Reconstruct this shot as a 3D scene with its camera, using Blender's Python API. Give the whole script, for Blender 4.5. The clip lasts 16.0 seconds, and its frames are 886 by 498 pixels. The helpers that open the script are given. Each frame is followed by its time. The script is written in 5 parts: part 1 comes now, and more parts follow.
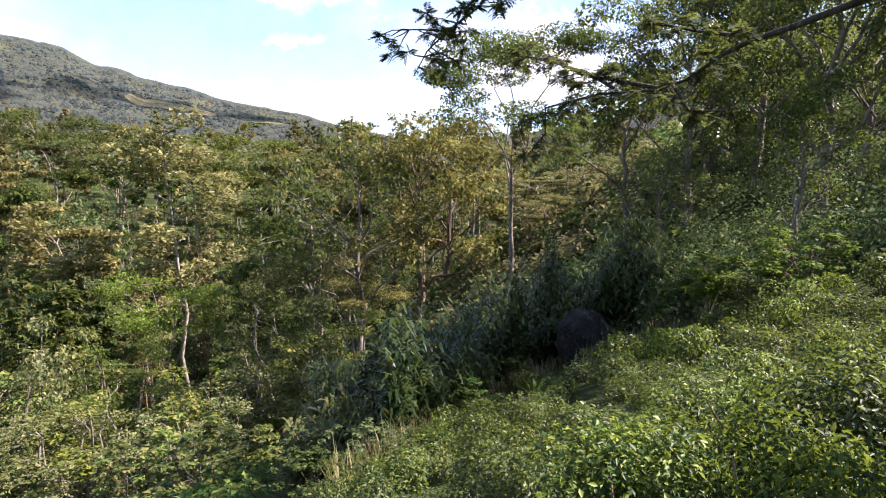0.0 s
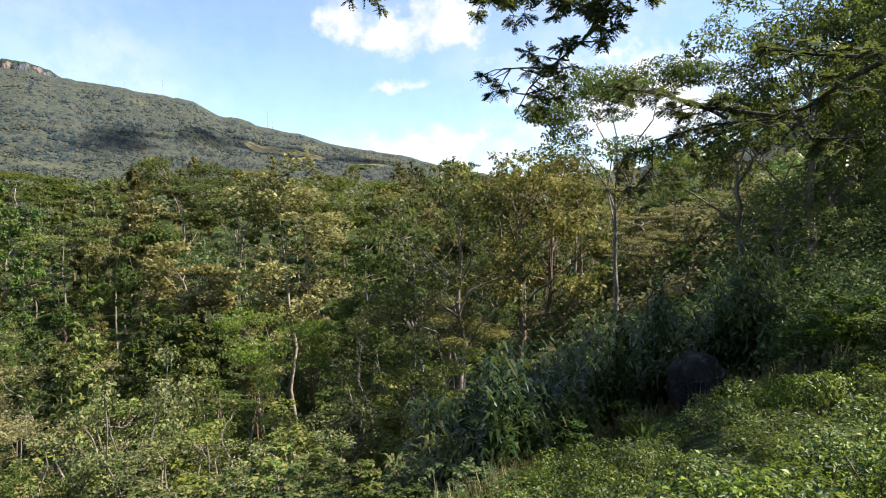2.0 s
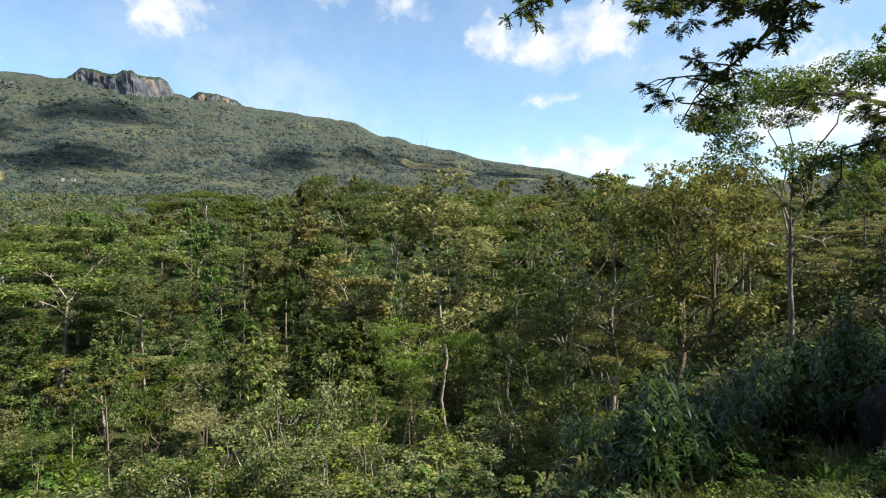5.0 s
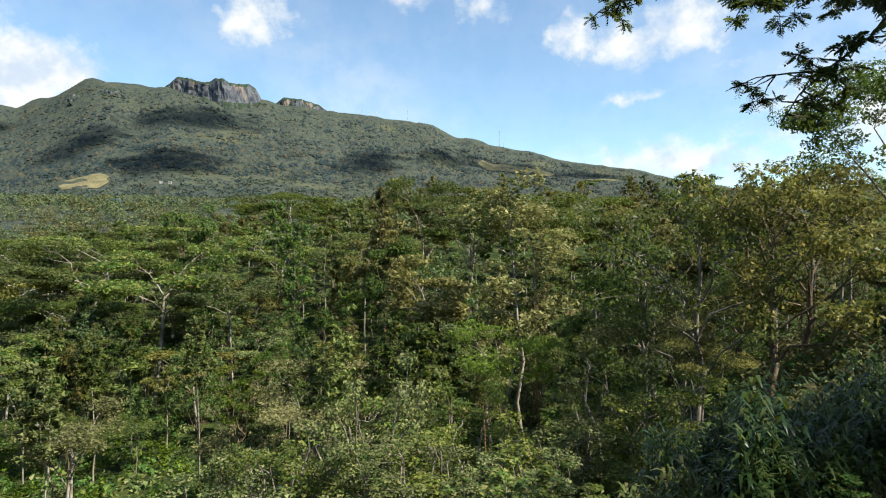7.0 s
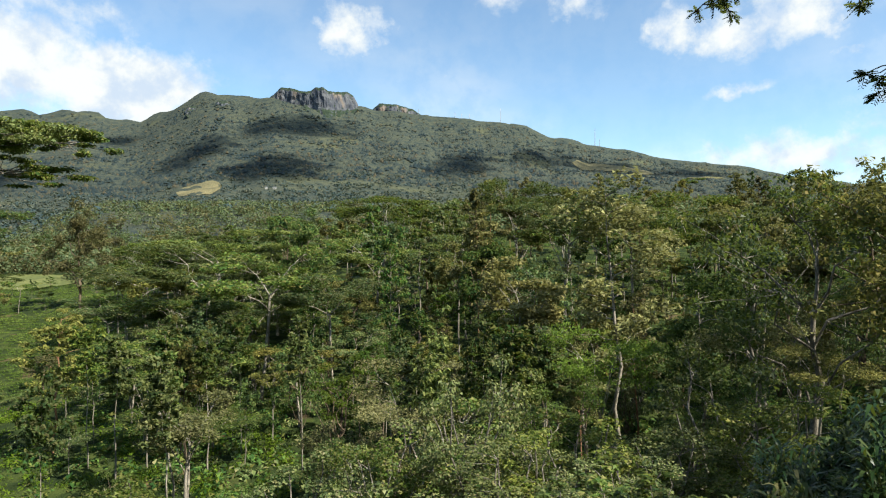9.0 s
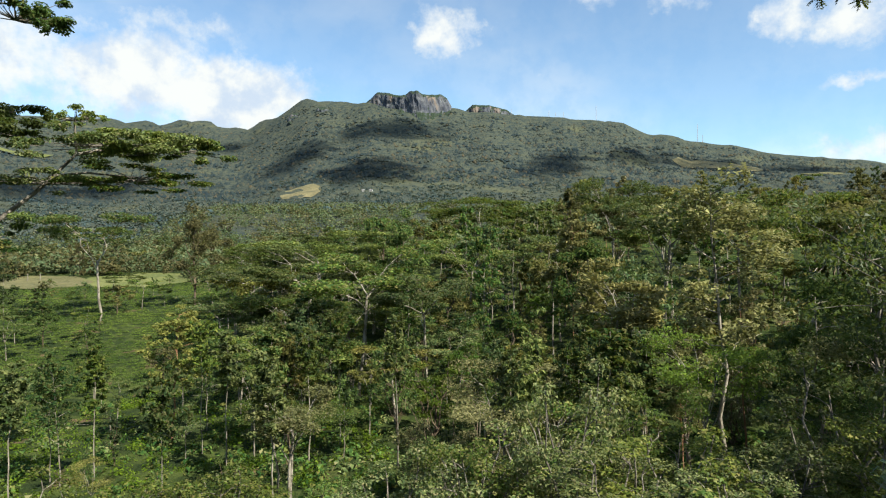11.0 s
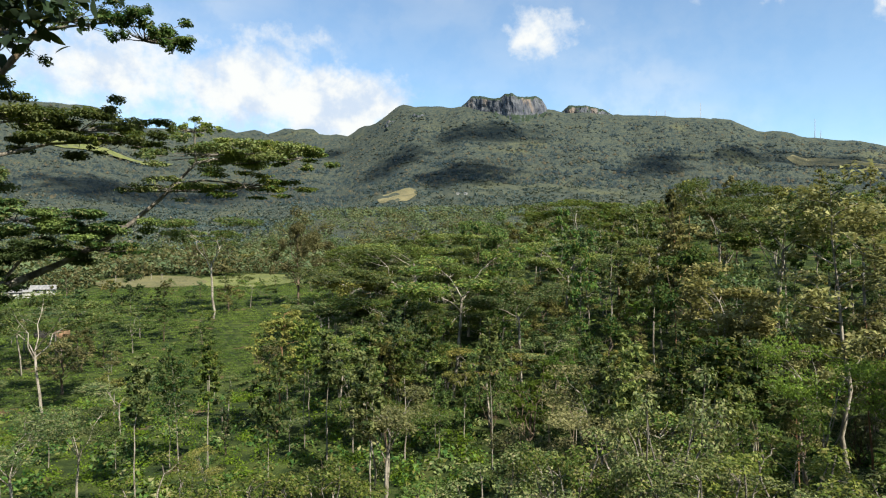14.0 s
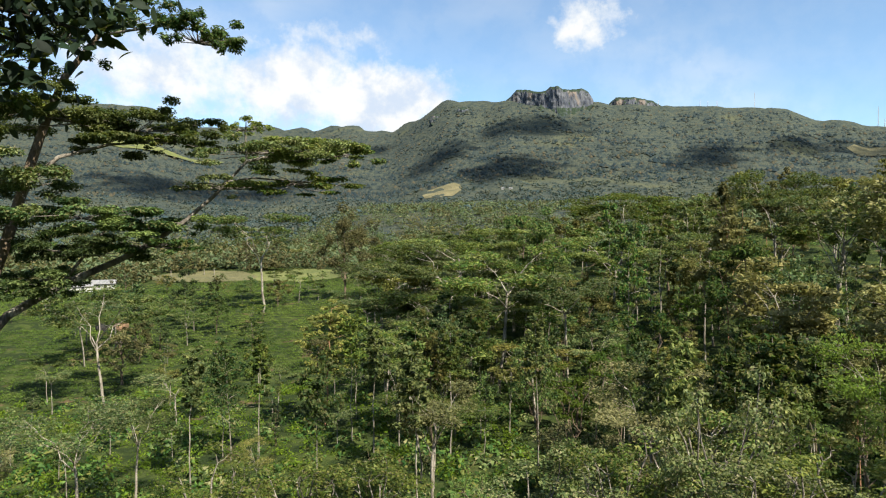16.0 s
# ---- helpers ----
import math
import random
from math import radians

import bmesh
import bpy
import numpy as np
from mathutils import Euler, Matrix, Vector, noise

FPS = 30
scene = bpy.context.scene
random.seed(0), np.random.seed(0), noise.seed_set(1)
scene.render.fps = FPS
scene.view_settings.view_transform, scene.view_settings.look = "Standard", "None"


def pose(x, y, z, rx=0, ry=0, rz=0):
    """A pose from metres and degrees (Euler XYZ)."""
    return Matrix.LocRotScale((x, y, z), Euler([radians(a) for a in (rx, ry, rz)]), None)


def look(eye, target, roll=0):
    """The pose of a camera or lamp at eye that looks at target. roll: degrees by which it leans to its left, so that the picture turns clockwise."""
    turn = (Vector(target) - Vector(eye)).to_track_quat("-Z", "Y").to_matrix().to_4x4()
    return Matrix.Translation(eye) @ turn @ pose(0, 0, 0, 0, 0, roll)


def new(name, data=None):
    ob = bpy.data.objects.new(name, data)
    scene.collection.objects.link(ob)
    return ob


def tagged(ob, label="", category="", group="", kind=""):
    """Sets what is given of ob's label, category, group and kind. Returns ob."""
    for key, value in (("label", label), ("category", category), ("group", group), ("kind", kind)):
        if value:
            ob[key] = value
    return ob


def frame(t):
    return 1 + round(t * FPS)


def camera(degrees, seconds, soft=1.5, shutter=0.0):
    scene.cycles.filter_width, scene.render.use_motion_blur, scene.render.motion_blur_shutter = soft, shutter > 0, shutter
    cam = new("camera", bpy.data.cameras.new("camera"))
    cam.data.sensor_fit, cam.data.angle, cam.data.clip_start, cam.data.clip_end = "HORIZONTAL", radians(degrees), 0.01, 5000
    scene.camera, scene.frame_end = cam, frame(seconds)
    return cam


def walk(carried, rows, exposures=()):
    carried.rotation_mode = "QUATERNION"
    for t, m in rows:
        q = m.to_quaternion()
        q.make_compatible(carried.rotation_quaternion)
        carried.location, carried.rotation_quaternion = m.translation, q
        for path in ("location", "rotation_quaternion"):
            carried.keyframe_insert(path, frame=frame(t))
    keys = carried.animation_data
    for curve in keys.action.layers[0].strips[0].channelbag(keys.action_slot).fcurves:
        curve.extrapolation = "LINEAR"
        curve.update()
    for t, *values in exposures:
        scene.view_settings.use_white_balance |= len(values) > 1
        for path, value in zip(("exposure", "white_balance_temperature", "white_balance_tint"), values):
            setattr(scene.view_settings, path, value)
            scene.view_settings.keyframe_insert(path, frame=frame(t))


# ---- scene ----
EYE = 1.6


def row(t, yaw, pitch, roll, x, y, z):
    """A row of the pan: turn to the left, tilt, lean, and where the phone is held."""
    return t, pose(x, y, z, 90 + pitch, 0, yaw) @ pose(0, 0, 0, 0, 0, roll)


cam = camera(70.1, 16.0, soft=1.15)
walk(cam, [
    row(0, -37.96, -6.11, 0.39, 0.22, -0.01, 1.56),
    row(0.5, -36.12, -4.59, 0.75, 0.26, 0.02, 1.53),
    row(1, -33.02, -3.66, 0.15, 0.25, 0.02, 1.52),
    row(1.5, -30.44, -2.95, -0.17, 0.25, 0.02, 1.52),
    row(2, -28.84, -2.67, -0.25, 0.22, 0.02, 1.54),
    row(2.5, -26.90, -2.67, 0.00, 0.19, 0.01, 1.55),
    row(3, -24.12, -2.52, -0.03, 0.20, 0.05, 1.57),
    row(3.5, -21.33, -1.90, -0.32, 0.16, 0.03, 1.56),
    row(6, -12.27, -1.41, 0.14, 0.12, 0.05, 1.57),
    row(6.5, -10.52, -1.32, 0.14, 0.08, 0.07, 1.59),
    row(7, -8.45, -1.24, 0.20, 0.06, 0.07, 1.60),
    row(7.5, -6.81, -1.41, 0.20, 0.03, 0.04, 1.61),
    row(8, -4.71, -1.19, 0.13, -0.01, 0.07, 1.60),
    row(8.5, -2.26, -1.17, 0.18, -0.05, 0.07, 1.59),
    row(9, 0.00, -1.09, -0.10, -0.00, 0.00, 1.61),
    row(11.5, 10.00, -0.93, -0.23, -0.16, -0.06, 1.63),
    row(12, 11.33, -0.84, -0.41, -0.20, -0.05, 1.64),
    row(12.5, 12.72, -0.79, -0.44, -0.17, -0.04, 1.68),
    row(13, 13.98, -0.45, -0.07, -0.18, -0.05, 1.66),
    row(13.5, 15.63, -0.56, -0.10, -0.19, -0.06, 1.65),
    row(14, 16.95, -0.71, -0.12, -0.20, -0.04, 1.65),
    row(14.5, 17.86, -0.93, 0.11, -0.21, -0.04, 1.66),
    row(15, 18.91, -0.97, 0.11, -0.22, -0.04, 1.65),
    row(15.5, 19.81, -1.03, -0.06, -0.22, -0.05, 1.64),
    row(16, 21.02, -1.14, -0.34, -0.22, -0.06, 1.66),
], exposures=[(0, 1.84, 6550, 29), (0.5, 1.70, 6500, 27), (1.5, 1.50, 6550, 20), (3, 1.34, 6600, 12), (6, 1.17, 6600, 6), (9, 1.10, 6500, 4), (13, 1.05, 6500, 5), (16, 1.12, 6600, 7)])

# ---------------------------------------------------------------- world, sun
SUN_AZ, SUN_EL = -119.0, 46.0


def bearing(az, el=0.0, d=1.0):
    """The point d metres from the eye, az degrees to the left of +y and el degrees up."""
    a, e = radians(az), radians(el)
    return Vector((-math.sin(a) * math.cos(e) * d, math.cos(a) * math.cos(e) * d, math.sin(e) * d))


class Nodes:
    """Short hand for a node tree."""

    def __init__(self, tree):
        self.tree = tree
        tree.nodes.clear()

    def add(self, kind):
        return self.tree.nodes.new(kind)

    def put(self, socket, value):
        if isinstance(value, bpy.types.NodeSocket):
            self.tree.links.new(value, socket)
        else:
            socket.default_value = value

    def math(self, op, a, b=0.0, clamp=False):
        node = self.add("ShaderNodeMath")
        node.operation, node.use_clamp = op, clamp
        self.put(node.inputs[0], a)
        self.put(node.inputs[1], b)
        return node.outputs[0]

    def mix(self, fac, a, b, blend="MIX"):
        node = self.add("ShaderNodeMix")
        node.data_type, node.blend_type = "RGBA", blend
        self.put(node.inputs[0], fac)
        self.put(node.inputs[6], a)
        self.put(node.inputs[7], b)
        return node.outputs[2]

    def noise(self, vector, scale, detail=4.0, rough=0.55):
        node = self.add("ShaderNodeTexNoise")
        if vector is not None:
            self.put(node.inputs["Vector"], vector)
        node.inputs["Scale"].default_value = scale
        node.inputs["Detail"].default_value = detail
        node.inputs["Roughness"].default_value = rough
        return node.outputs["Fac"]

    def ramp(self, fac, lo, hi, a=0.0, b=1.0):
        node = self.add("ShaderNodeMapRange")
        node.interpolation_type = "SMOOTHSTEP"
        for n, value in enumerate((fac, lo, hi, a, b)):
            self.put(node.inputs[n], value)
        return node.outputs[0]


def make_world():
    world = bpy.data.worlds.new("sky")
    world.use_nodes = True
    scene.world = world
    n = Nodes(world.node_tree)
    sky = n.add("ShaderNodeTexSky")
    sky.sky_type = "NISHITA"
    sky.sun_disc = False
    sky.sun_elevation, sky.sun_rotation = radians(SUN_EL), radians(-SUN_AZ)
    sky.altitude = 1200
    sky.air_density, sky.dust_density, sky.ozone_density = 1.0, 0.2, 1.0
    way = n.add("ShaderNodeTexCoord").outputs["Generated"]
    xyz = n.add("ShaderNodeSeparateXYZ")
    n.put(xyz.inputs[0], way)
    # bearing and height over the horizon, in degrees
    az = n.math("MULTIPLY", n.math("ARCTAN2", n.math("MULTIPLY", xyz.outputs[0], -1.0), xyz.outputs[1]), 57.2958)
    el = n.math("MULTIPLY", n.math("ARCSINE", xyz.outputs[2]), 57.2958)
    flat_sky = n.add("ShaderNodeCombineXYZ")
    n.put(flat_sky.inputs[0], az)
    n.put(flat_sky.inputs[1], el)
    # ruffled, for the clouds' uneven edges
    ruffle = n.add("ShaderNodeTexNoise")
    n.put(ruffle.inputs["Vector"], flat_sky.outputs[0])
    ruffle.inputs["Scale"].default_value, ruffle.inputs["Detail"].default_value = 0.32, 7.0
    ruffle.inputs["Roughness"].default_value = 0.62
    half = n.add("ShaderNodeVectorMath")
    half.operation = "SUBTRACT"
    n.put(half.inputs[0], ruffle.outputs["Color"])
    half.inputs[1].default_value = (0.5, 0.5, 0.5)
    bent = n.add("ShaderNodeVectorMath")
    bent.operation = "MULTIPLY_ADD"
    n.put(bent.inputs[0], half.outputs[0])
    bent.inputs[1].default_value = (6.0, 3.6, 0.0)
    n.put(bent.inputs[2], flat_sky.outputs[0])
    total = None
    # cumulus and cloud banks: bearing, height, half width, half height (degrees), thickness
    for az_at, el_at, wide, high, thick in (
            (8.7, 17.9, 3.6, 3.4, 1.0), (6.0, 18.4, 2.9, 2.3, 0.75), (-19.9, 17.1, 3.3, 3.1, 1.0), (-28.9, 17.4, 5.6, 3.7, 1.1), (-24.4, 16.2, 5.2, 2.8, 0.95),
            (-11.9, 19.7, 4.0, 2.2, 0.65), (-5.0, 20.2, 4.0, 1.8, 0.45), (26.5, 12.0, 9.0, 4.8, 1.7), (34.0, 13.0, 10.0, 5.0, 1.4), (45.0, 13.5, 12.0, 5.2, 1.1),
            (31.0, 17.2, 9.0, 2.2, 0.55), (-24.7, 11.9, 5.0, 0.9, 0.5), (-33.2, 14.0, 2.4, 0.8, 0.5), (-29.0, 6.3, 12.0, 2.8, 0.9), (-46.0, 10.0, 18.0, 7.0, 0.9),
            (-1.0, 14.4, 3.0, 1.4, 0.4), (70.0, 15.0, 18.0, 7.0, 0.9), (-80.0, 22.0, 20.0, 7.0, 0.8), (130.0, 25.0, 30.0, 9.0, 0.9), (-140.0, 25.0, 25.0, 9.0, 0.9)):
        spot = n.add("ShaderNodeMapping")
        spot.vector_type = "TEXTURE"
        n.put(spot.inputs[0], bent.outputs[0])
        spot.inputs[1].default_value = (az_at, el_at, 0)
        spot.inputs[3].default_value = (wide, high, 1)
        ball = n.add("ShaderNodeTexGradient")
        ball.gradient_type = "SPHERICAL"
        n.put(ball.inputs[0], spot.outputs[0])
        one = n.math("MULTIPLY", ball.outputs["Fac"], thick)
        total = one if total is None else n.math("MAXIMUM", total, one)
    puffs = n.noise(flat_sky.outputs[0], 0.55, 7.0, 0.6)
    body = n.math("MULTIPLY", total, 3.0, True)
    fleece = n.math("ADD", total, n.math("MULTIPLY", n.math("MULTIPLY", n.math("SUBTRACT", puffs, 0.5), 1.3), body))
    cover = n.ramp(fleece, 0.0, 0.95)
    flat = n.add("ShaderNodeMapping")
    n.put(flat.inputs[0], way)
    flat.inputs[3].default_value = (1.0, 1.0, 2.2)
    veil = n.math("MULTIPLY_ADD", n.ramp(n.noise(flat.outputs[0], 3.2, 5.0, 0.5), 0.42, 0.85), 0.34)
    veil.node.inputs[2].default_value = 0.10
    cover = n.math("MAXIMUM", cover, veil)
    tone = n.mix(n.ramp(n.noise(flat_sky.outputs[0], 0.28, 6.0, 0.6), 0.36, 0.58), (3.5, 4.0, 4.9, 1), (5.1, 5.1, 5.15, 1))
    colour = n.mix(cover, n.mix(1.0, sky.outputs[0], (0.86, 1.0, 1.05, 1), "MULTIPLY"), tone)
    back = n.add("ShaderNodeBackground")
    n.put(back.inputs[0], colour)
    back.inputs[1].default_value = 0.093
    out = n.add("ShaderNodeOutputWorld")
    n.put(out.inputs[0], back.outputs[0])


make_world()
sun = new("sun", bpy.data.lights.new("sun", "SUN"))
sun.data.energy, sun.data.angle, sun.data.color = 5.0, radians(0.5), (1.0, 0.94, 0.83)
sun.matrix_world = look(bearing(SUN_AZ, SUN_EL, 100), (0, 0, 0))


# ---------------------------------------------------------------- materials
def material(name):
    m = bpy.data.materials.new(name)
    m.use_nodes = True
    return m, Nodes(m.node_tree)


def finish(n, shader):
    n.put(n.add("ShaderNodeOutputMaterial").inputs[0], shader)


def leaf_material(name, dark, light, dry=None, through_light=0.32, rough=0.6, shine=0.1, glow=(0.22, 0.26, 0.03), patches=0.9):
    """Foliage: every leaf its own green, some of them dry, with light passing through."""
    m, n = material(name)
    info = n.add("ShaderNodeObjectInfo").outputs["Random"]
    isle = n.add("ShaderNodeNewGeometry").outputs["Random Per Island"]
    place = n.add("ShaderNodeTexCoord").outputs["Object"]
    clump = n.noise(place, patches, 3.0)
    fac = n.math("ADD", n.math("MULTIPLY", isle, 0.45), n.math("MULTIPLY", n.ramp(clump, 0.3, 0.7), 0.5))
    colour = n.mix(n.ramp(fac, 0.2, 0.95), (*dark, 1), (*light, 1))
    if dry:
        much = n.ramp(n.math("ADD", isle, n.math("MULTIPLY", info, 0.35)), 0.85, 1.15)
        colour = n.mix(n.math("MULTIPLY", much, 0.8), colour, (*dry, 1))
    hue = n.add("ShaderNodeHueSaturation")
    n.put(hue.inputs["Hue"], n.ramp(info, 0, 1, 0.482, 0.518))
    n.put(hue.inputs["Saturation"], n.ramp(n.math("FRACT", n.math("MULTIPLY", info, 7.3)), 0, 1, 0.8, 1.05))
    n.put(hue.inputs["Value"], n.ramp(n.math("FRACT", n.math("MULTIPLY", info, 13.7)), 0, 1, 0.65, 1.45))
    n.put(hue.inputs["Color"], colour)
    b = n.add("ShaderNodeBsdfPrincipled")
    n.put(b.inputs["Base Color"], hue.outputs[0])
    b.inputs["Roughness"].default_value = rough
    b.inputs["Specular IOR Level"].default_value = shine
    t = n.add("ShaderNodeBsdfTranslucent")
    n.put(t.inputs["Color"], n.mix(0.5, hue.outputs[0], (*glow, 1)))
    both = n.add("ShaderNodeMixShader")
    both.inputs[0].default_value = through_light
    n.put(both.inputs[1], b.outputs[0])
    n.put(both.inputs[2], t.outputs[0])
    finish(n, both.outputs[0])
    return m


def rough_material(name, dark, light, scale=2.0, rough=0.9, bump=0.3, stretch=(1, 1, 1), spots=None):
    """Bark, stone, soil: two colours in two sizes of noise, with relief."""
    m, n = material(name)
    spot = n.add("ShaderNodeMapping")
    n.put(spot.inputs[0], n.add("ShaderNodeTexCoord").outputs["Object"])
    spot.inputs[3].default_value = stretch
    big, small = n.noise(spot.outputs[0], scale, 5.0), n.noise(spot.outputs[0], scale * 9, 4.0)
    fac = n.ramp(n.math("ADD", n.math("MULTIPLY", big, 0.65), n.math("MULTIPLY", small, 0.35)), 0.36, 0.64)
    colour = n.mix(fac, (*dark, 1), (*light, 1))
    if spots:
        colour = n.mix(n.ramp(n.noise(spot.outputs[0], scale * 2.3, 3.0), 0.56, 0.66), colour, (*spots, 1))
    b = n.add("ShaderNodeBsdfPrincipled")
    n.put(b.inputs["Base Color"], colour)
    b.inputs["Roughness"].default_value = rough
    b.inputs["Specular IOR Level"].default_value = 0.25
    relief = n.add("ShaderNodeBump")
    relief.inputs["Strength"].default_value = bump
    relief.inputs["Distance"].default_value = 0.2 / scale
    n.put(relief.inputs["Height"], fac)
    n.put(b.inputs["Normal"], relief.outputs[0])
    finish(n, b.outputs[0])
    return m


def ground_material():
    """Grass, weeds and bare soil nearby; woods, blued for haze, and clearings in the distance."""
    m, n = material("earth_and_woods")
    place = n.add("ShaderNodeNewGeometry").outputs["Position"]
    near = n.mix(n.ramp(n.noise(place, 0.35, 6.0), 0.42, 0.62), (0.022, 0.034, 0.010, 1), (0.055, 0.072, 0.018, 1))
    near = n.mix(n.ramp(n.noise(place, 0.16, 5.0), 0.60, 0.70), near, (0.12, 0.085, 0.045, 1))
    # the dark tone of the far woods carries a blue haze tint
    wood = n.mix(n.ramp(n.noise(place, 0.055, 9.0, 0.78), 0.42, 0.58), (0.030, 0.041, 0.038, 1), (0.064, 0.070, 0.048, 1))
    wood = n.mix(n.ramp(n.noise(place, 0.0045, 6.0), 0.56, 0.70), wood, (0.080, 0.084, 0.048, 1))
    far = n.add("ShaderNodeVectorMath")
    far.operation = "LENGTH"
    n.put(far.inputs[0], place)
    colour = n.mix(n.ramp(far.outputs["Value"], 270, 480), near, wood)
    b = n.add("ShaderNodeBsdfPrincipled")
    n.put(b.inputs["Base Color"], colour)
    b.inputs["Roughness"].default_value = 1.0
    b.inputs["Specular IOR Level"].default_value = 0.1
    relief = n.add("ShaderNodeBump")
    relief.inputs["Strength"].default_value = 0.55
    relief.inputs["Distance"].default_value = 5.0
    n.put(relief.inputs["Height"], n.noise(place, 0.11, 8.0, 0.7))
    n.put(b.inputs["Normal"], relief.outputs[0])
    finish(n, b.outputs[0])
    return m


GROUND = ground_material()
BARK_PALE = rough_material("pale_bark", (0.13, 0.11, 0.085), (0.36, 0.32, 0.26), 1.2, 0.85, 0.3, (1, 1, 0.35), (0.10, 0.09, 0.06))
BARK_BROWN = rough_material("brown_bark", (0.07, 0.05, 0.035), (0.20, 0.15, 0.10), 2.0, 0.9, 0.5, (1, 1, 0.3))
BARK_MID = rough_material("grey_brown_bark", (0.07, 0.06, 0.048), (0.24, 0.21, 0.17), 1.6, 0.9, 0.4, (1, 1, 0.4), (0.32, 0.29, 0.24))
BARK_RED = rough_material("reddish_bark", (0.16, 0.075, 0.04), (0.34, 0.19, 0.11), 2.0, 0.9, 0.4, (1, 1, 0.3))
BARK_DARK = rough_material("dark_bark", (0.02, 0.017, 0.013), (0.07, 0.06, 0.045), 5.0, 0.9, 0.4, (1, 1, 0.5), (0.12, 0.12, 0.09))
LEAF_FEATHER = leaf_material("feathery_leaves", (0.028, 0.060, 0.014), (0.185, 0.225, 0.050), (0.15, 0.125, 0.05))
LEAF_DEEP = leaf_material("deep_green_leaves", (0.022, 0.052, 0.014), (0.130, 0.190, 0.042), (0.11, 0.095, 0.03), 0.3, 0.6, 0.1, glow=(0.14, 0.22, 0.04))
LEAF_OLIVE = leaf_material("olive_leaves", (0.076, 0.080, 0.020), (0.280, 0.268, 0.075), (0.19, 0.16, 0.055), 0.35, glow=(0.27, 0.26, 0.06))
LEAF_BROWN = leaf_material("olive_brown_leaves", (0.062, 0.068, 0.018), (0.205, 0.192, 0.052), (0.21, 0.16, 0.055), 0.35, glow=(0.23, 0.22, 0.04))
# lit copy of the deep green leaves: backlight is in the yellow glow colour
LEAF_HILL = leaf_material("sun_tinted_hillside_leaves", (0.022, 0.052, 0.014), (0.115, 0.175, 0.036), (0.19, 0.20, 0.03), 0.42, 0.5, 0.25, glow=(0.22, 0.28, 0.03))
LEAF_RUSTY = leaf_material("rusty_leaves", (0.112, 0.116, 0.038), (0.270, 0.255, 0.092), (0.30, 0.25, 0.11), 0.35, glow=(0.32, 0.32, 0.10))
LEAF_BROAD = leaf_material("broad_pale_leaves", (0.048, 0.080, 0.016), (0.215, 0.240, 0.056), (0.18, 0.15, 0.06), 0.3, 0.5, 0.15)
LEAF_FRESH = leaf_material("fresh_green_leaves", (0.060, 0.115, 0.014), (0.160, 0.240, 0.034), None, 0.5)
LEAF_TEA = leaf_material("tea_leaves", (0.010, 0.034, 0.010), (0.140, 0.210, 0.030), (0.23, 0.26, 0.042), 0.38, 0.44, 0.26, glow=(0.22, 0.28, 0.03))
LEAF_FIELD = leaf_material("field_tea_leaves", (0.040, 0.080, 0.016), (0.120, 0.180, 0.036), None, 0.38, 0.5, 0.2, glow=(0.22, 0.28, 0.03), patches=0.06)
# cane leaves darkened for the tree shade over the thicket
LEAF_CANE = leaf_material("shaded_cane_leaves", (0.018, 0.048, 0.012), (0.060, 0.110, 0.022), (0.10, 0.12, 0.035), 0.2, 0.4, 0.2)
# shade and blue skylight on the boughs are put into these greens
LEAF_SHADE = leaf_material("shaded_branch_leaves", (0.022, 0.050, 0.024), (0.056, 0.100, 0.040), (0.13, 0.15, 0.03), 0.35, 0.4, 0.4)
STRAW = leaf_material("dry_straw", (0.12, 0.11, 0.05), (0.28, 0.24, 0.12), (0.34, 0.28, 0.15), 0.35)
LEAF_VALLEY = leaf_material("valley_woods_leaves", (0.036, 0.066, 0.028), (0.110, 0.140, 0.058), (0.18, 0.14, 0.06), 0.25, 0.8, 0.1)
# near-black greens: the shade on these leaves is in their colour
LEAF_LARGE = leaf_material("large_shaded_leaves", (0.010, 0.020, 0.010), (0.030, 0.052, 0.018), None, 0.15, 0.6, 0.12)
# bluish greens: the haze over the mountain is mixed into this colour
LEAF_FAR = leaf_material("hazy_distant_woods", (0.026, 0.041, 0.048), (0.070, 0.080, 0.060), (0.115, 0.095, 0.055), 0.15, 0.8, 0.1, patches=0.009)


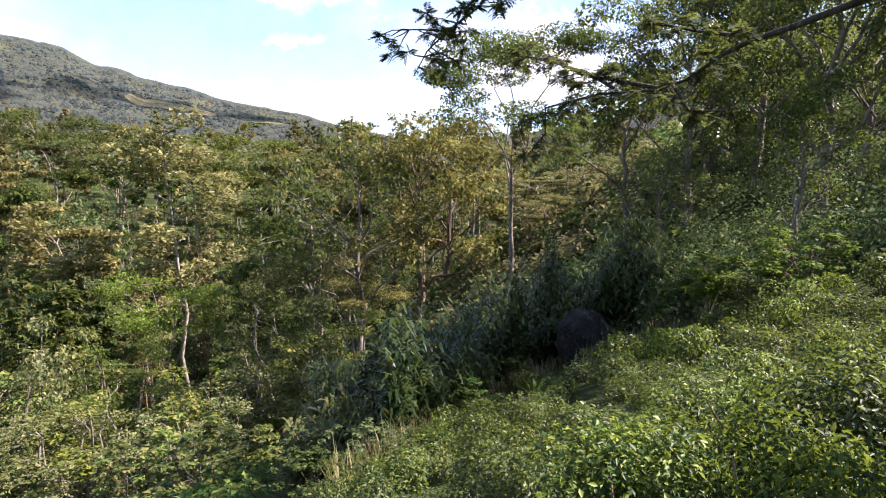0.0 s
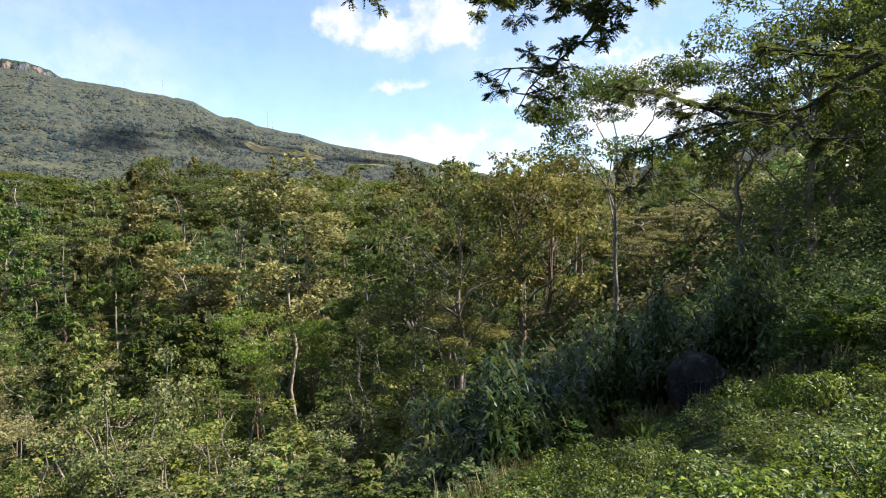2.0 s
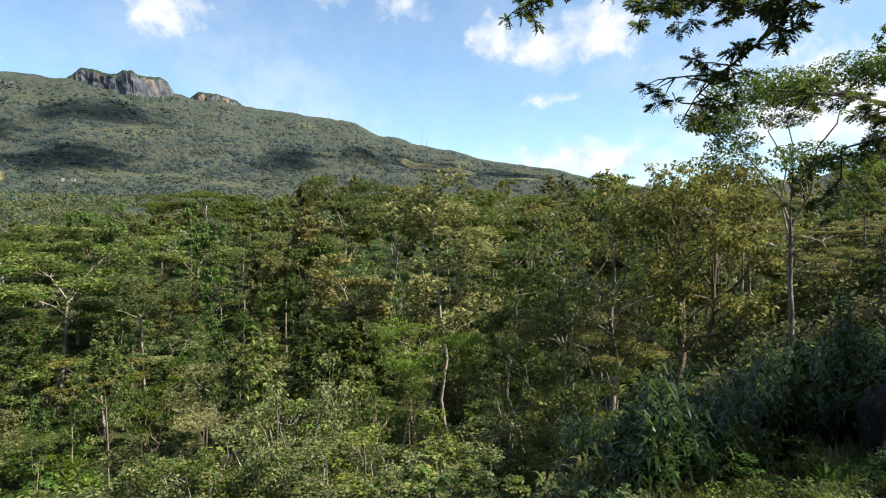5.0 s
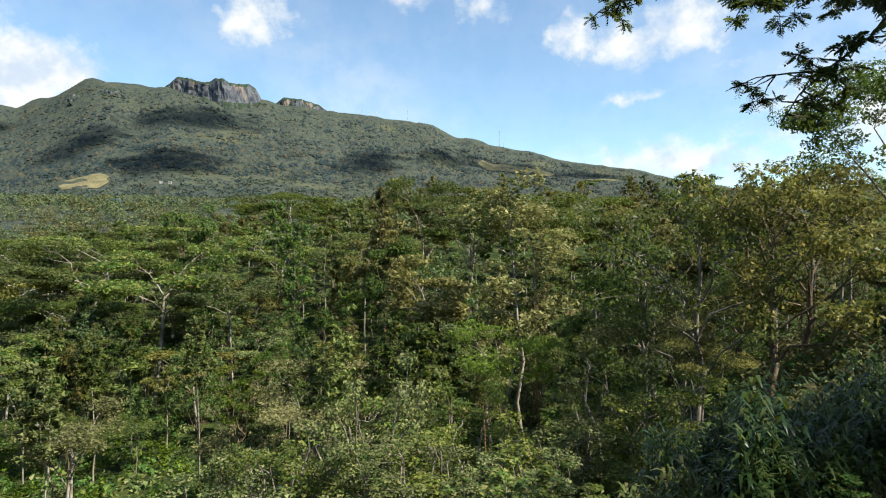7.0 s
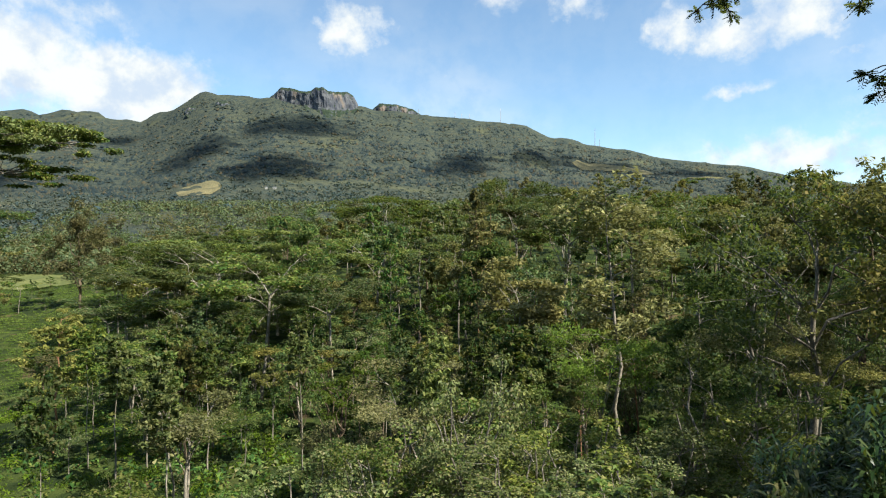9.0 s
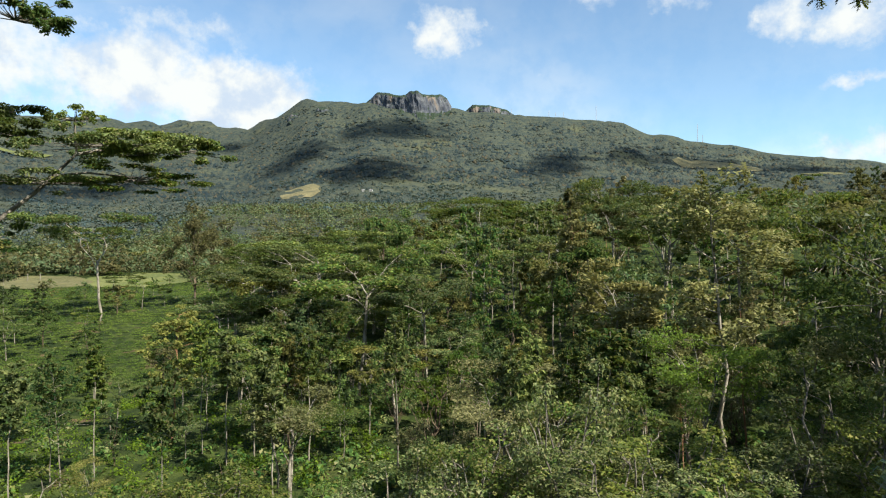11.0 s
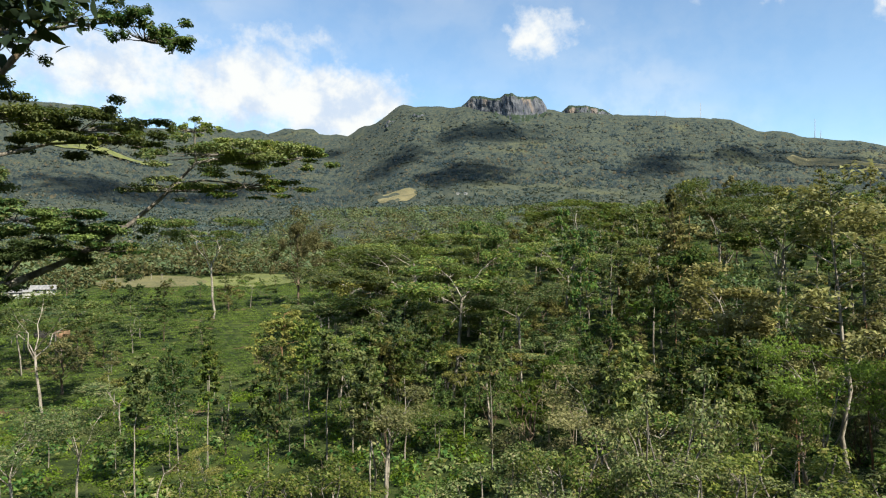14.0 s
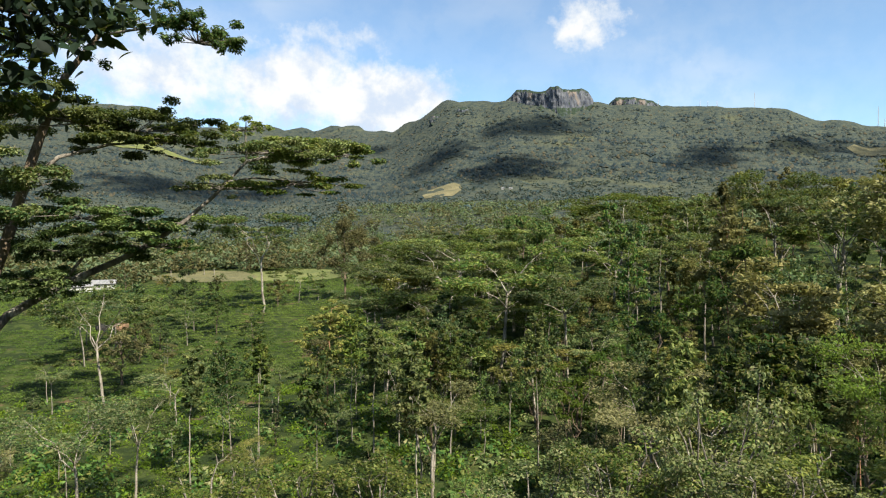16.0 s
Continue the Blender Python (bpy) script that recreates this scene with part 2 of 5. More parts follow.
def rock_material():
    """Weathered cliff: grey, streaked by water, tan patches standing in for sunlit rock, with scrub on its ledges."""
    m, n = material("weathered_rock")
    spot = n.add("ShaderNodeMapping")
    n.put(spot.inputs[0], n.add("ShaderNodeTexCoord").outputs["Object"])
    spot.inputs[3].default_value = (1, 1, 0.3)
    geometry = n.add("ShaderNodeNewGeometry")
    streak = n.ramp(n.noise(spot.outputs[0], 0.06, 5.0, 0.6), 0.35, 0.68)
    colour = n.mix(streak, (0.045, 0.050, 0.064, 1), (0.120, 0.122, 0.130, 1))
    # tan patches: sunlight on the rock, put in as colour
    colour = n.mix(n.ramp(n.noise(spot.outputs[0], 0.014, 4.0), 0.58, 0.68), colour, (0.17, 0.135, 0.11, 1))
    upward = n.add("ShaderNodeSeparateXYZ")
    n.put(upward.inputs[0], geometry.outputs["Normal"])
    ledge = n.math("ADD", upward.outputs[2], n.math("MULTIPLY", n.noise(geometry.outputs["Position"], 0.05, 5.0), 0.9))
    scrub = n.mix(n.noise(geometry.outputs["Position"], 0.09, 5.0), (0.010, 0.020, 0.016, 1), (0.045, 0.060, 0.034, 1))
    colour = n.mix(n.ramp(ledge, 0.95, 1.15), colour, scrub)
    b = n.add("ShaderNodeBsdfPrincipled")
    n.put(b.inputs["Base Color"], colour)
    b.inputs["Roughness"].default_value = 1.0
    b.inputs["Specular IOR Level"].default_value = 0.1
    relief = n.add("ShaderNodeBump")
    relief.inputs["Strength"].default_value, relief.inputs["Distance"].default_value = 0.8, 5.0
    n.put(relief.inputs["Height"], n.noise(geometry.outputs["Position"], 0.05, 7.0, 0.65))
    n.put(b.inputs["Normal"], relief.outputs[0])
    finish(n, b.outputs[0])
    return m


ROCK = rock_material()
BOULDER = rough_material("dark_boulder", (0.012, 0.011, 0.010), (0.036, 0.034, 0.030), 1.8, 0.95, 0.9, (1, 1, 1), (0.07, 0.066, 0.055))
FIELD_DRY = rough_material("dry_grass", (0.085, 0.083, 0.036), (0.150, 0.134, 0.060), 0.03, 1.0, 0.3)
FIELD_TAN = rough_material("tan_hill_grass", (0.11, 0.10, 0.05), (0.20, 0.17, 0.085), 0.03, 1.0, 0.3)
FIELD_GREEN = rough_material("mown_grass", (0.085, 0.10, 0.030), (0.150, 0.155, 0.05), 0.05, 1.0, 0.3)
PLASTER = rough_material("white_plaster", (0.30, 0.29, 0.27), (0.46, 0.45, 0.42), 0.6, 0.9, 0.1)
TIN = rough_material("weathered_tin", (0.15, 0.15, 0.15), (0.28, 0.27, 0.26), 0.5, 0.5, 0.2, (6, 1, 1))
TILE = rough_material("rusty_roofing", (0.18, 0.09, 0.06), (0.30, 0.17, 0.11), 0.8, 0.8, 0.2)
DARK = rough_material("dark_opening", (0.02, 0.02, 0.02), (0.04, 0.04, 0.04), 1.0, 0.8, 0.1)


def cloud_material():
    """A cloud that thins out towards its ragged rim."""
    m, n = material("cloud_white")
    place = n.add("ShaderNodeTexCoord").outputs["Object"]
    ball = n.add("ShaderNodeTexGradient")
    ball.gradient_type = "SPHERICAL"
    flat = n.add("ShaderNodeMapping")
    n.put(flat.inputs[0], place)
    flat.inputs[3].default_value = (0.8, 0.8, 0.0)
    n.put(ball.inputs[0], flat.outputs[0])
    shift = n.add("ShaderNodeVectorMath")
    n.put(shift.inputs[0], flat.outputs[0])
    n.put(shift.inputs[1], n.math("MULTIPLY", n.add("ShaderNodeObjectInfo").outputs["Random"], 40.0))
    dense = n.math("ADD", ball.outputs["Fac"], n.math("MULTIPLY", n.math("SUBTRACT", n.noise(shift.outputs[0], 3.2, 6.0, 0.62), 0.5), 2.4))
    white, mix = n.add("ShaderNodeBsdfDiffuse"), n.add("ShaderNodeMixShader")
    white.inputs[0].default_value = (0.85, 0.86, 0.88, 1)
    n.put(mix.inputs[0], n.ramp(dense, 0.0, 0.85, 0.0, 0.72))
    n.put(mix.inputs[1], n.add("ShaderNodeBsdfTransparent").outputs[0])
    n.put(mix.inputs[2], white.outputs[0])
    finish(n, mix.outputs[0])
    return m


CLOUD = cloud_material()
STEEL = rough_material("galvanised_steel", (0.35, 0.36, 0.38), (0.5, 0.5, 0.52), 0.5, 0.5, 0.1)
EARTH = rough_material("bare_earth", (0.14, 0.09, 0.05), (0.27, 0.17, 0.10), 0.6, 1.0, 0.4)


# ---------------------------------------------------------------- shape of the land
def steps(x, *pairs):
    """Straight lines between (x, y) pairs."""
    return float(np.interp(x, [p[0] for p in pairs], [p[1] for p in pairs]))


def ease(x, lo, hi):
    u = min(1.0, max(0.0, (x - lo) / (hi - lo)))
    return u * u * (3 - 2 * u)


def ridge_height(az):
    """How high the skyline of the mountains stands, in degrees, rounded off."""
    return 0.36 + sum(ridge_line(az + k) for k in (-0.35, 0.0, 0.35)) / 3 + 0.10 * noise.noise((az * 1.3, 0.5, 0.5))


def ridge_line(az):
    return steps(az, (-180, 15), (-95, 12), (-75, 12), (-63, 11), (-52, 5), (-38, 3), (-30, 4.2), (-27.2, 5.1), (-24.2, 5.8),
                 (-18.6, 6.6), (-17.1, 7.2), (-13.6, 7.8), (-12.5, 8.0), (-11.7, 8.5), (-9.7, 8.6), (-7.3, 9.9), (-5.6, 10.1),
                 (-1.6, 10.6), (2.1, 10.9), (4.1, 11.2), (6.0, 11.2), (7.7, 11.7), (11.5, 12.1), (14.8, 12.1), (16.3, 11.9),
                 (17.6, 11.65), (18.3, 11.85), (19.4, 12.0), (20.5, 11.9), (21.4, 11.55), (22.4, 10.85), (23.4, 10.25), (24.4, 9.75), (25.4, 9.3), (26.2, 9.15), (28.2, 9.4), (29.9, 9.8), (31.9, 9.3),
                 (34.5, 9.3), (39.6, 9.1), (42.3, 9.0), (43.9, 9.5), (45.6, 10.5), (50, 10.6), (65, 11), (100, 9), (180, 15))


def ridge_distance(az):
    return steps(az, (-180, 2000), (-70, 1500), (-50, 2000), (-30, 2500), (16, 2500), (24, 2750), (36, 3400), (60, 3300), (180, 2000))


def ground(x, y):
    """Height of the land."""
    r, az = math.hypot(x, y), math.degrees(math.atan2(-x, y))
    # the hillside on which the tea grows
    side = 0.095 * x if x > 0 else 0.25 * x
    bend = 0.0 if x < 10 else 0.012 * (x - 10) ** 2 if x < 40 else 10.8 + 0.35 * (x - 40) if x < 70 else 21.3 + 0.15 * (x - 70)
    slope = min(40.0, -0.15 + side - 0.45 * y + bend)
    # the valley floor, which climbs towards the ridge on the right
    climb = steps(az, (-60, 0.16), (-30, 0.16), (-15, 0.17), (-5, 0.16), (5, 0.11), (12, 0.09), (25, 0.062), (90, 0.062))
    floor = -24.0 + climb * max(0.0, min(r, 330.0) - steps(az, (-5, 95), (25, 130)))
    d = abs(slope - floor)
    h = max(slope, floor) + (max(0.0, 6.0 - d) ** 2) / 24.0
    h += 0.35 * noise.noise((x * 0.13, y * 0.13, 3.1)) * min(1.0, r / 12.0) + 1.2 * noise.noise((x * 0.03, y * 0.03, 7.7)) * ease(r, 40, 90)
    if r < 1.6:
        h = h * ease(r, 0.8, 1.6)
    if r > 300:
        far, top = ridge_distance(az), ridge_distance(az) * math.tan(radians(ridge_height(az))) + EYE
        u = (r - 420.0) / (far - 420.0)
        if u <= 1:
            m = -12.0 + (top + 12.0) * max(0.0, u) ** 1.9
            # the wooded foothill between the valley and the mountain
            foot = 34.0 * ease(r, 330, 620) * (1 - ease(r, 700, 1250)) * ease(az, -26, -8) * (1 - ease(az, 27, 36))
            wave = noise.fractal((x * 0.0022, y * 0.0022, 1.3), 0.9, 2.1, 5)
            gully = abs(noise.noise((az * 0.11, r * 0.0016, 5.0)))
            m += (34 * wave + 26 * (gully - 0.25)) * max(0.0, u * (1 - u)) * 1.6 + foot
        else:
            m = top - (r - far) * 0.3
        m += 6.0 * noise.fractal((x * 0.009, y * 0.009, 9.0), 0.8, 2.0, 4) * ease(r, 600, 1200) * (1 if u < 0.9 else 0.4)
        w = ease(r, 300, 600)
        h = h * (1 - w) + m * w
    return h


def on_ground(az, r, lift=0.0):
    p = bearing(az, 0, r)
    return Vector((p.x, p.y, ground(p.x, p.y) + lift))


# ---------------------------------------------------------------- mesh helpers
def raw_mesh(name, verts, faces, mat, smooth=False):
    """A mesh from arrays: faces all of one length."""
    verts, faces = np.asarray(verts, np.float32), np.asarray(faces, np.int32)
    me = bpy.data.meshes.new(name)
    me.vertices.add(len(verts))
    me.vertices.foreach_set("co", verts.ravel())
    count, size = faces.shape
    me.loops.add(count * size)
    me.loops.foreach_set("vertex_index", faces.ravel())
    me.polygons.add(count)
    me.polygons.foreach_set("loop_start", np.arange(count, dtype=np.int32) * size)
    if smooth:
        me.polygons.foreach_set("use_smooth", np.ones(count, bool))
    me.materials.append(mat)
    me.update(calc_edges=True)
    return me


def part(name, me, parent, label=""):
    ob = new(name, me)
    ob.parent = parent
    return tagged(ob, label)


def thing(name, label, category, group="", kind=""):
    return tagged(new(name), label, category, group, kind)


def bm_mesh(name, bm, mat, smooth=False):
    me = bpy.data.meshes.new(name)
    for f in bm.faces:
        f.smooth = smooth
    bm.to_mesh(me)
    bm.free()
    me.materials.append(mat)
    return me


def tubes(branches, sides=6):
    """Verts and quads of tapered, round limbs: each a list of points and a list of radii."""
    verts, faces = [], []
    turn = np.arange(sides) * 2 * np.pi / sides
    for points, radii in branches:
        points = np.asarray(points, float)
        ahead = np.gradient(points, axis=0)
        ahead /= np.linalg.norm(ahead, axis=1, keepdims=True) + 1e-9
        ref = np.array([1.0, 0, 0]) if abs(ahead[0, 0]) < 0.8 else np.array([0, 1.0, 0])
        base = len(verts)
        for p, a, r in zip(points, ahead, radii):
            u = np.cross(a, ref)
            u /= np.linalg.norm(u) + 1e-9
            v = np.cross(a, u)
            for c, s in zip(np.cos(turn), np.sin(turn)):
                verts.append(p + r * (c * u + s * v))
        for k in range(len(points) - 1):
            for j in range(sides):
                a, b = base + k * sides + j, base + k * sides + (j + 1) % sides
                faces.append((a, b, b + sides, a + sides))
    return np.array(verts), np.array(faces)


def leaf_blades(rng, centres, out, size, aspect=0.55, wild=0.8, fold=0.12, simple=False):
    """Verts and triangles of folded, pointed leaves or leaf sprays round the given points."""
    count = len(centres)
    n = out + rng.normal(0, wild, (count, 3))
    n /= np.linalg.norm(n, axis=1, keepdims=True) + 1e-9
    u = np.cross(n, rng.normal(0, 1, (count, 3)))
    u /= np.linalg.norm(u, axis=1, keepdims=True) + 1e-9
    v = np.cross(n, u)
    s = (size * rng.uniform(0.6, 1.35, count))[:, None]
    wide = s * aspect * rng.uniform(0.7, 1.3, (count, 1))
    if simple:
        verts = np.stack([centres - u * s * 0.45 - v * wide * 0.55, centres - u * s * 0.2 + v * wide * 0.6, centres + u * s * 0.55 - n * s * fold], 1)
        return verts.reshape(-1, 3), np.arange(count * 3).reshape(-1, 3)
    a, c = centres - u * s * 0.5, centres + u * s * 0.5 - n * s * fold
    b, d = centres + v * wide * 0.5 + n * s * fold + u * s * 0.06, centres - v * wide * 0.5 + n * s * fold + u * s * 0.06
    verts = np.stack([a, b, c, d], 1).reshape(-1, 3)
    base = np.arange(count)[:, None] * 4
    faces = np.concatenate([base + (0, 1, 2), base + (0, 2, 3)], 1).reshape(-1, 3)
    return verts, faces


def ball_points(rng, count, centre, radii, shell=0.55):
    """Points in an ellipsoid, more of them near its skin, and their ways outwards."""
    d = rng.normal(0, 1, (count, 3))
    d /= np.linalg.norm(d, axis=1, keepdims=True)
    d *= rng.uniform(shell, 1.0, (count, 1)) ** 0.6
    return np.asarray(centre) + d * np.asarray(radii), d / np.asarray(radii)


def wander(rng, start, end, n=6, sway=0.06, rise=0.0):
    """A limb's crooked line from start to end."""
    start, end = np.asarray(start, float), np.asarray(end, float)
    t = np.linspace(0, 1, n)[:, None]
    length = np.linalg.norm(end - start)
    p = start + (end - start) * t
    p[1:-1] += rng.normal(0, sway * length, (n - 2, 3)) * (1, 1, 0.5)
    p[:, 2] += rise * length * np.sin(t[:, 0] * np.pi)
    return p


# ---------------------------------------------------------------- ground sheet
def build_ground():
    azs = np.concatenate([np.arange(-180, -84, 4.0), np.arange(-84, 66, 0.5), np.arange(66, 180, 4.0)])
    rs = np.concatenate([[0.4], 0.8 * 1.042 ** np.arange(0, 212)])
    rs = np.append(rs[rs < 4700], 4700.0)
    verts = [(0.0, 0.0, ground(0, 0))]
    for r in rs:
        for az in azs:
            p = bearing(az, 0, r)
            verts.append((p.x, p.y, ground(p.x, p.y)))
    n, quads = len(azs), []
    for k in range(len(rs) - 1):
        for j in range(n):
            a, b = 1 + k * n + j, 1 + k * n + (j + 1) % n
            quads.append((a, a + n, b + n, b))
    for j in range(n):
        quads.append((0, 0, 1 + j, 1 + (j + 1) % n))
    faces = [q for q in quads[:-n]]
    me = bpy.data.meshes.new("ground")
    me.from_pydata(verts, [], faces + [(0, 1 + j, 1 + (j + 1) % n) for j in range(n)])
    me.polygons.foreach_set("use_smooth", np.ones(len(me.polygons), bool))
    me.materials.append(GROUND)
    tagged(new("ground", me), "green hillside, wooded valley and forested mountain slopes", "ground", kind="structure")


build_ground()


# ---------------------------------------------------------------- trees
def lump():
    bm = bmesh.new()
    bmesh.ops.create_icosphere(bm, subdivisions=1, radius=1.0)
    v, f = np.array([v.co[:] for v in bm.verts]), np.array([[v.index for v in f.verts] for f in bm.faces])
    bm.free()
    return v, f


BALL, BALL_FACES = lump()


def crown_mesh(name, rng, clumps, count, size, mat, aspect=0.55, flat=False, shell=0.35, simple=False, core=0.5, tight=1.0):
    """One crown: its leaves shared out among the clumps by their size."""
    weight = np.array([c[1][0] * c[1][1] + c[1][0] * c[1][2] for c in clumps])
    weight /= weight.sum()
    verts, faces, base = [], [], 0
    for (centre, radii), w in zip(clumps, weight):
        k = max(6, int(count * w))
        p, out = ball_points(rng, k, centre, np.asarray(radii) * tight, shell)
        if flat:
            out = np.array([0, 0, 1.0]) + out * 0.15
        else:
            out /= np.linalg.norm(out, axis=1, keepdims=True)
            out = out * 0.7 + np.array([0, 0, 0.5])
        v, f = leaf_blades(rng, p, out, size, aspect, 0.5 if flat else 0.45, 0.12, simple)
        verts.append(v)
        faces.append(f + base)
        base += len(v)
    # the dense inside of each clump
    for centre, radii in clumps if core else ():
        v = BALL * (np.asarray(radii) * (core, core, core * 0.8)) * rng.uniform(0.5, 1.3, (12, 1)) + centre
        verts.append(v)
        faces.append(BALL_FACES + base)
        base += 12
    return raw_mesh(name, np.concatenate(verts), np.concatenate(faces), mat)


def umbrella_frame(rng, H, W, bare=0.5):
    """A tall pale trunk that forks into rising limbs with flat tiers of feathery leaves."""
    limbs, clumps = [], []
    fork = bare * H
    lean = rng.normal(0, 0.03 * H, 2)
    r0 = 0.0085 * H + 0.04
    trunk = wander(rng, (0, 0, -0.6), (lean[0], lean[1], fork), 6, 0.006)
    limbs.append((trunk, np.linspace(r0 * 1.2, r0 * 0.75, 6)))
    count = rng.integers(4, 7)
    for k in range(count):
        a = 2 * np.pi * (k + rng.uniform(-0.3, 0.3)) / count
        reach, top = W * 0.5 * rng.uniform(0.45, 0.9), H * rng.uniform(0.72, 0.97)
        start = trunk[-1] if k % 2 else trunk[-2] + (trunk[-1] - trunk[-2]) * rng.uniform(0.2, 0.9)
        end = np.array([lean[0] + reach * np.cos(a), lean[1] + reach * np.sin(a), top])
        line = wander(rng, start, end, 6, 0.03, 0.06)
        limbs.append((line, np.linspace(r0 * 0.42, r0 * 0.10, 6)))
        clumps.append((end, (W * rng.uniform(0.16, 0.25), W * rng.uniform(0.16, 0.25), H * 0.045)))
        for j in range(4):
            at = line[rng.integers(2, 5)]
            b = a + rng.uniform(-1.2, 1.2)
            tip = at + np.array([np.cos(b), np.sin(b), 0.28]) * W * rng.uniform(0.12, 0.27)
            tip[2] = min(tip[2], H)
            limbs.append((wander(rng, at, tip, 4, 0.06, 0.05), np.linspace(r0 * 0.16, r0 * 0.05, 4)))
            clumps.append((tip, (W * rng.uniform(0.12, 0.21), W * rng.uniform(0.12, 0.21), H * rng.uniform(0.022, 0.05))))
    return limbs, clumps


def round_frame(rng, H, W, bare=0.22):
    """A stout trunk with crooked limbs and an uneven, many-headed crown."""
    limbs, clumps = [], []
    r0 = 0.013 * H + 0.06
    trunk = wander(rng, (0, 0, -0.6), (rng.normal(0, 0.3), rng.normal(0, 0.3), H * 0.62), 7, 0.02)
    limbs.append((trunk, np.linspace(r0 * 1.25, r0 * 0.45, 7)))
    count = rng.integers(9, 13)
    for k in range(count):
        a = 2.4 * k + rng.uniform(-0.4, 0.4)
        u = (k + 0.5) / count
        z = H * (bare + 0.12 + (0.80 - bare) * u)
        reach = W * 0.5 * rng.uniform(0.55, 1.0) * math.sqrt(max(0.08, 1 - (2 * u - 0.75) ** 2))
        start = trunk[min(6, 2 + int(u * 5))]
        end = np.array([reach * np.cos(a), reach * np.sin(a), z])
        line = wander(rng, start, end, 5, 0.06, 0.08)
        limbs.append((line, np.linspace(r0 * 0.4, r0 * 0.1, 5)))
        s = W * rng.uniform(0.11, 0.18)
        clumps.append((end, (s, s, s * rng.uniform(0.55, 0.85))))
        for j in range(3):
            off = rng.normal(0, 1, 3) * (s * 1.1, s * 1.1, s * 0.9)
            limbs.append((wander(rng, line[3], end + off, 4, 0.05), np.linspace(r0 * 0.15, r0 * 0.05, 4)))
            q = s * rng.uniform(0.45, 0.85)
            clumps.append((end + off, (q, q, q * rng.uniform(0.5, 0.9))))
    s = W * 0.16
    clumps.append((np.array([trunk[-1][0], trunk[-1][1], H - s * 0.8]), (s, s, s * 0.9)))
    return limbs, clumps


def upright_frame(rng, H, W, bare=0.35):
    """A slim straight trunk with short thin side branches, thinly leaved."""
    limbs, clumps = [], []
    r0 = 0.006 * H + 0.035
    trunk = wander(rng, (0, 0, -0.6), (rng.normal(0, 0.025 * H), rng.normal(0, 0.025 * H), H * 0.97), 8, 0.008)
    limbs.append((trunk, np.linspace(r0 * 1.2, r0 * 0.2, 8)))
    count = rng.integers(15, 21)
    for k in range(count):
        u = k / (count - 1)
        z = H * (bare + (0.96 - bare) * u)
        at = np.array([np.interp(z, trunk[:, 2], trunk[:, i]) for i in (0, 1, 2)])
        a = 2.4 * k + rng.uniform(-0.5, 0.5)
        reach = W * 0.5 * rng.uniform(0.45, 1.0) * (1.05 - 0.6 * u)
        tip = at + np.array([np.cos(a) * reach, np.sin(a) * reach, reach * rng.uniform(0.1, 0.7)])
        line = wander(rng, at, tip, 5, 0.06, 0.04)
        limbs.append((line, np.linspace(r0 * 0.3, r0 * 0.08, 5)))
        for j in (2, 3, 4):
            s = W * rng.uniform(0.09, 0.16)
            clumps.append((line[j] + rng.normal(0, s * 0.7, 3), (s, s, s * rng.uniform(0.35, 0.7))))
    return limbs, clumps


def bushy_frame(rng, H, W, bare=0.1):
    """Several forked stems from the ground and a broad dome of large leaves."""
    limbs, clumps = [], []
    stems = rng.integers(5, 8)
    for k in range(stems):
        a = 2 * np.pi * k / stems + rng.uniform(-0.3, 0.3)
        reach = W * 0.5 * rng.uniform(0.3, 0.8)
        end = np.array([reach * np.cos(a), reach * np.sin(a), H * rng.uniform(0.62, 0.92)])
        line = wander(rng, (0.15 * np.cos(a), 0.15 * np.sin(a), -0.4), end, 7, 0.04, -0.05)
        r0 = 0.009 * H + 0.015
        clumps.append((end, (W * 0.13, W * 0.13, W * 0.07)))
        limbs.append((line, np.linspace(r0 * 1.3, r0 * 0.3, 7)))
        for j in range(6):
            at = line[rng.integers(2, 6)]
            b = a + rng.uniform(-1.3, 1.3)
            tip = at + np.array([np.cos(b), np.sin(b), rng.uniform(-0.1, 0.9)]) * W * rng.uniform(0.10, 0.26)
            tip[2] = min(tip[2], H * 0.97)
            limbs.append((wander(rng, at, tip, 4, 0.07, 0.03), np.linspace(r0 * 0.4, r0 * 0.12, 4)))
            s = W * rng.uniform(0.10, 0.17)
            clumps.append((tip, (s, s, s * rng.uniform(0.35, 0.6))))
    return limbs, clumps


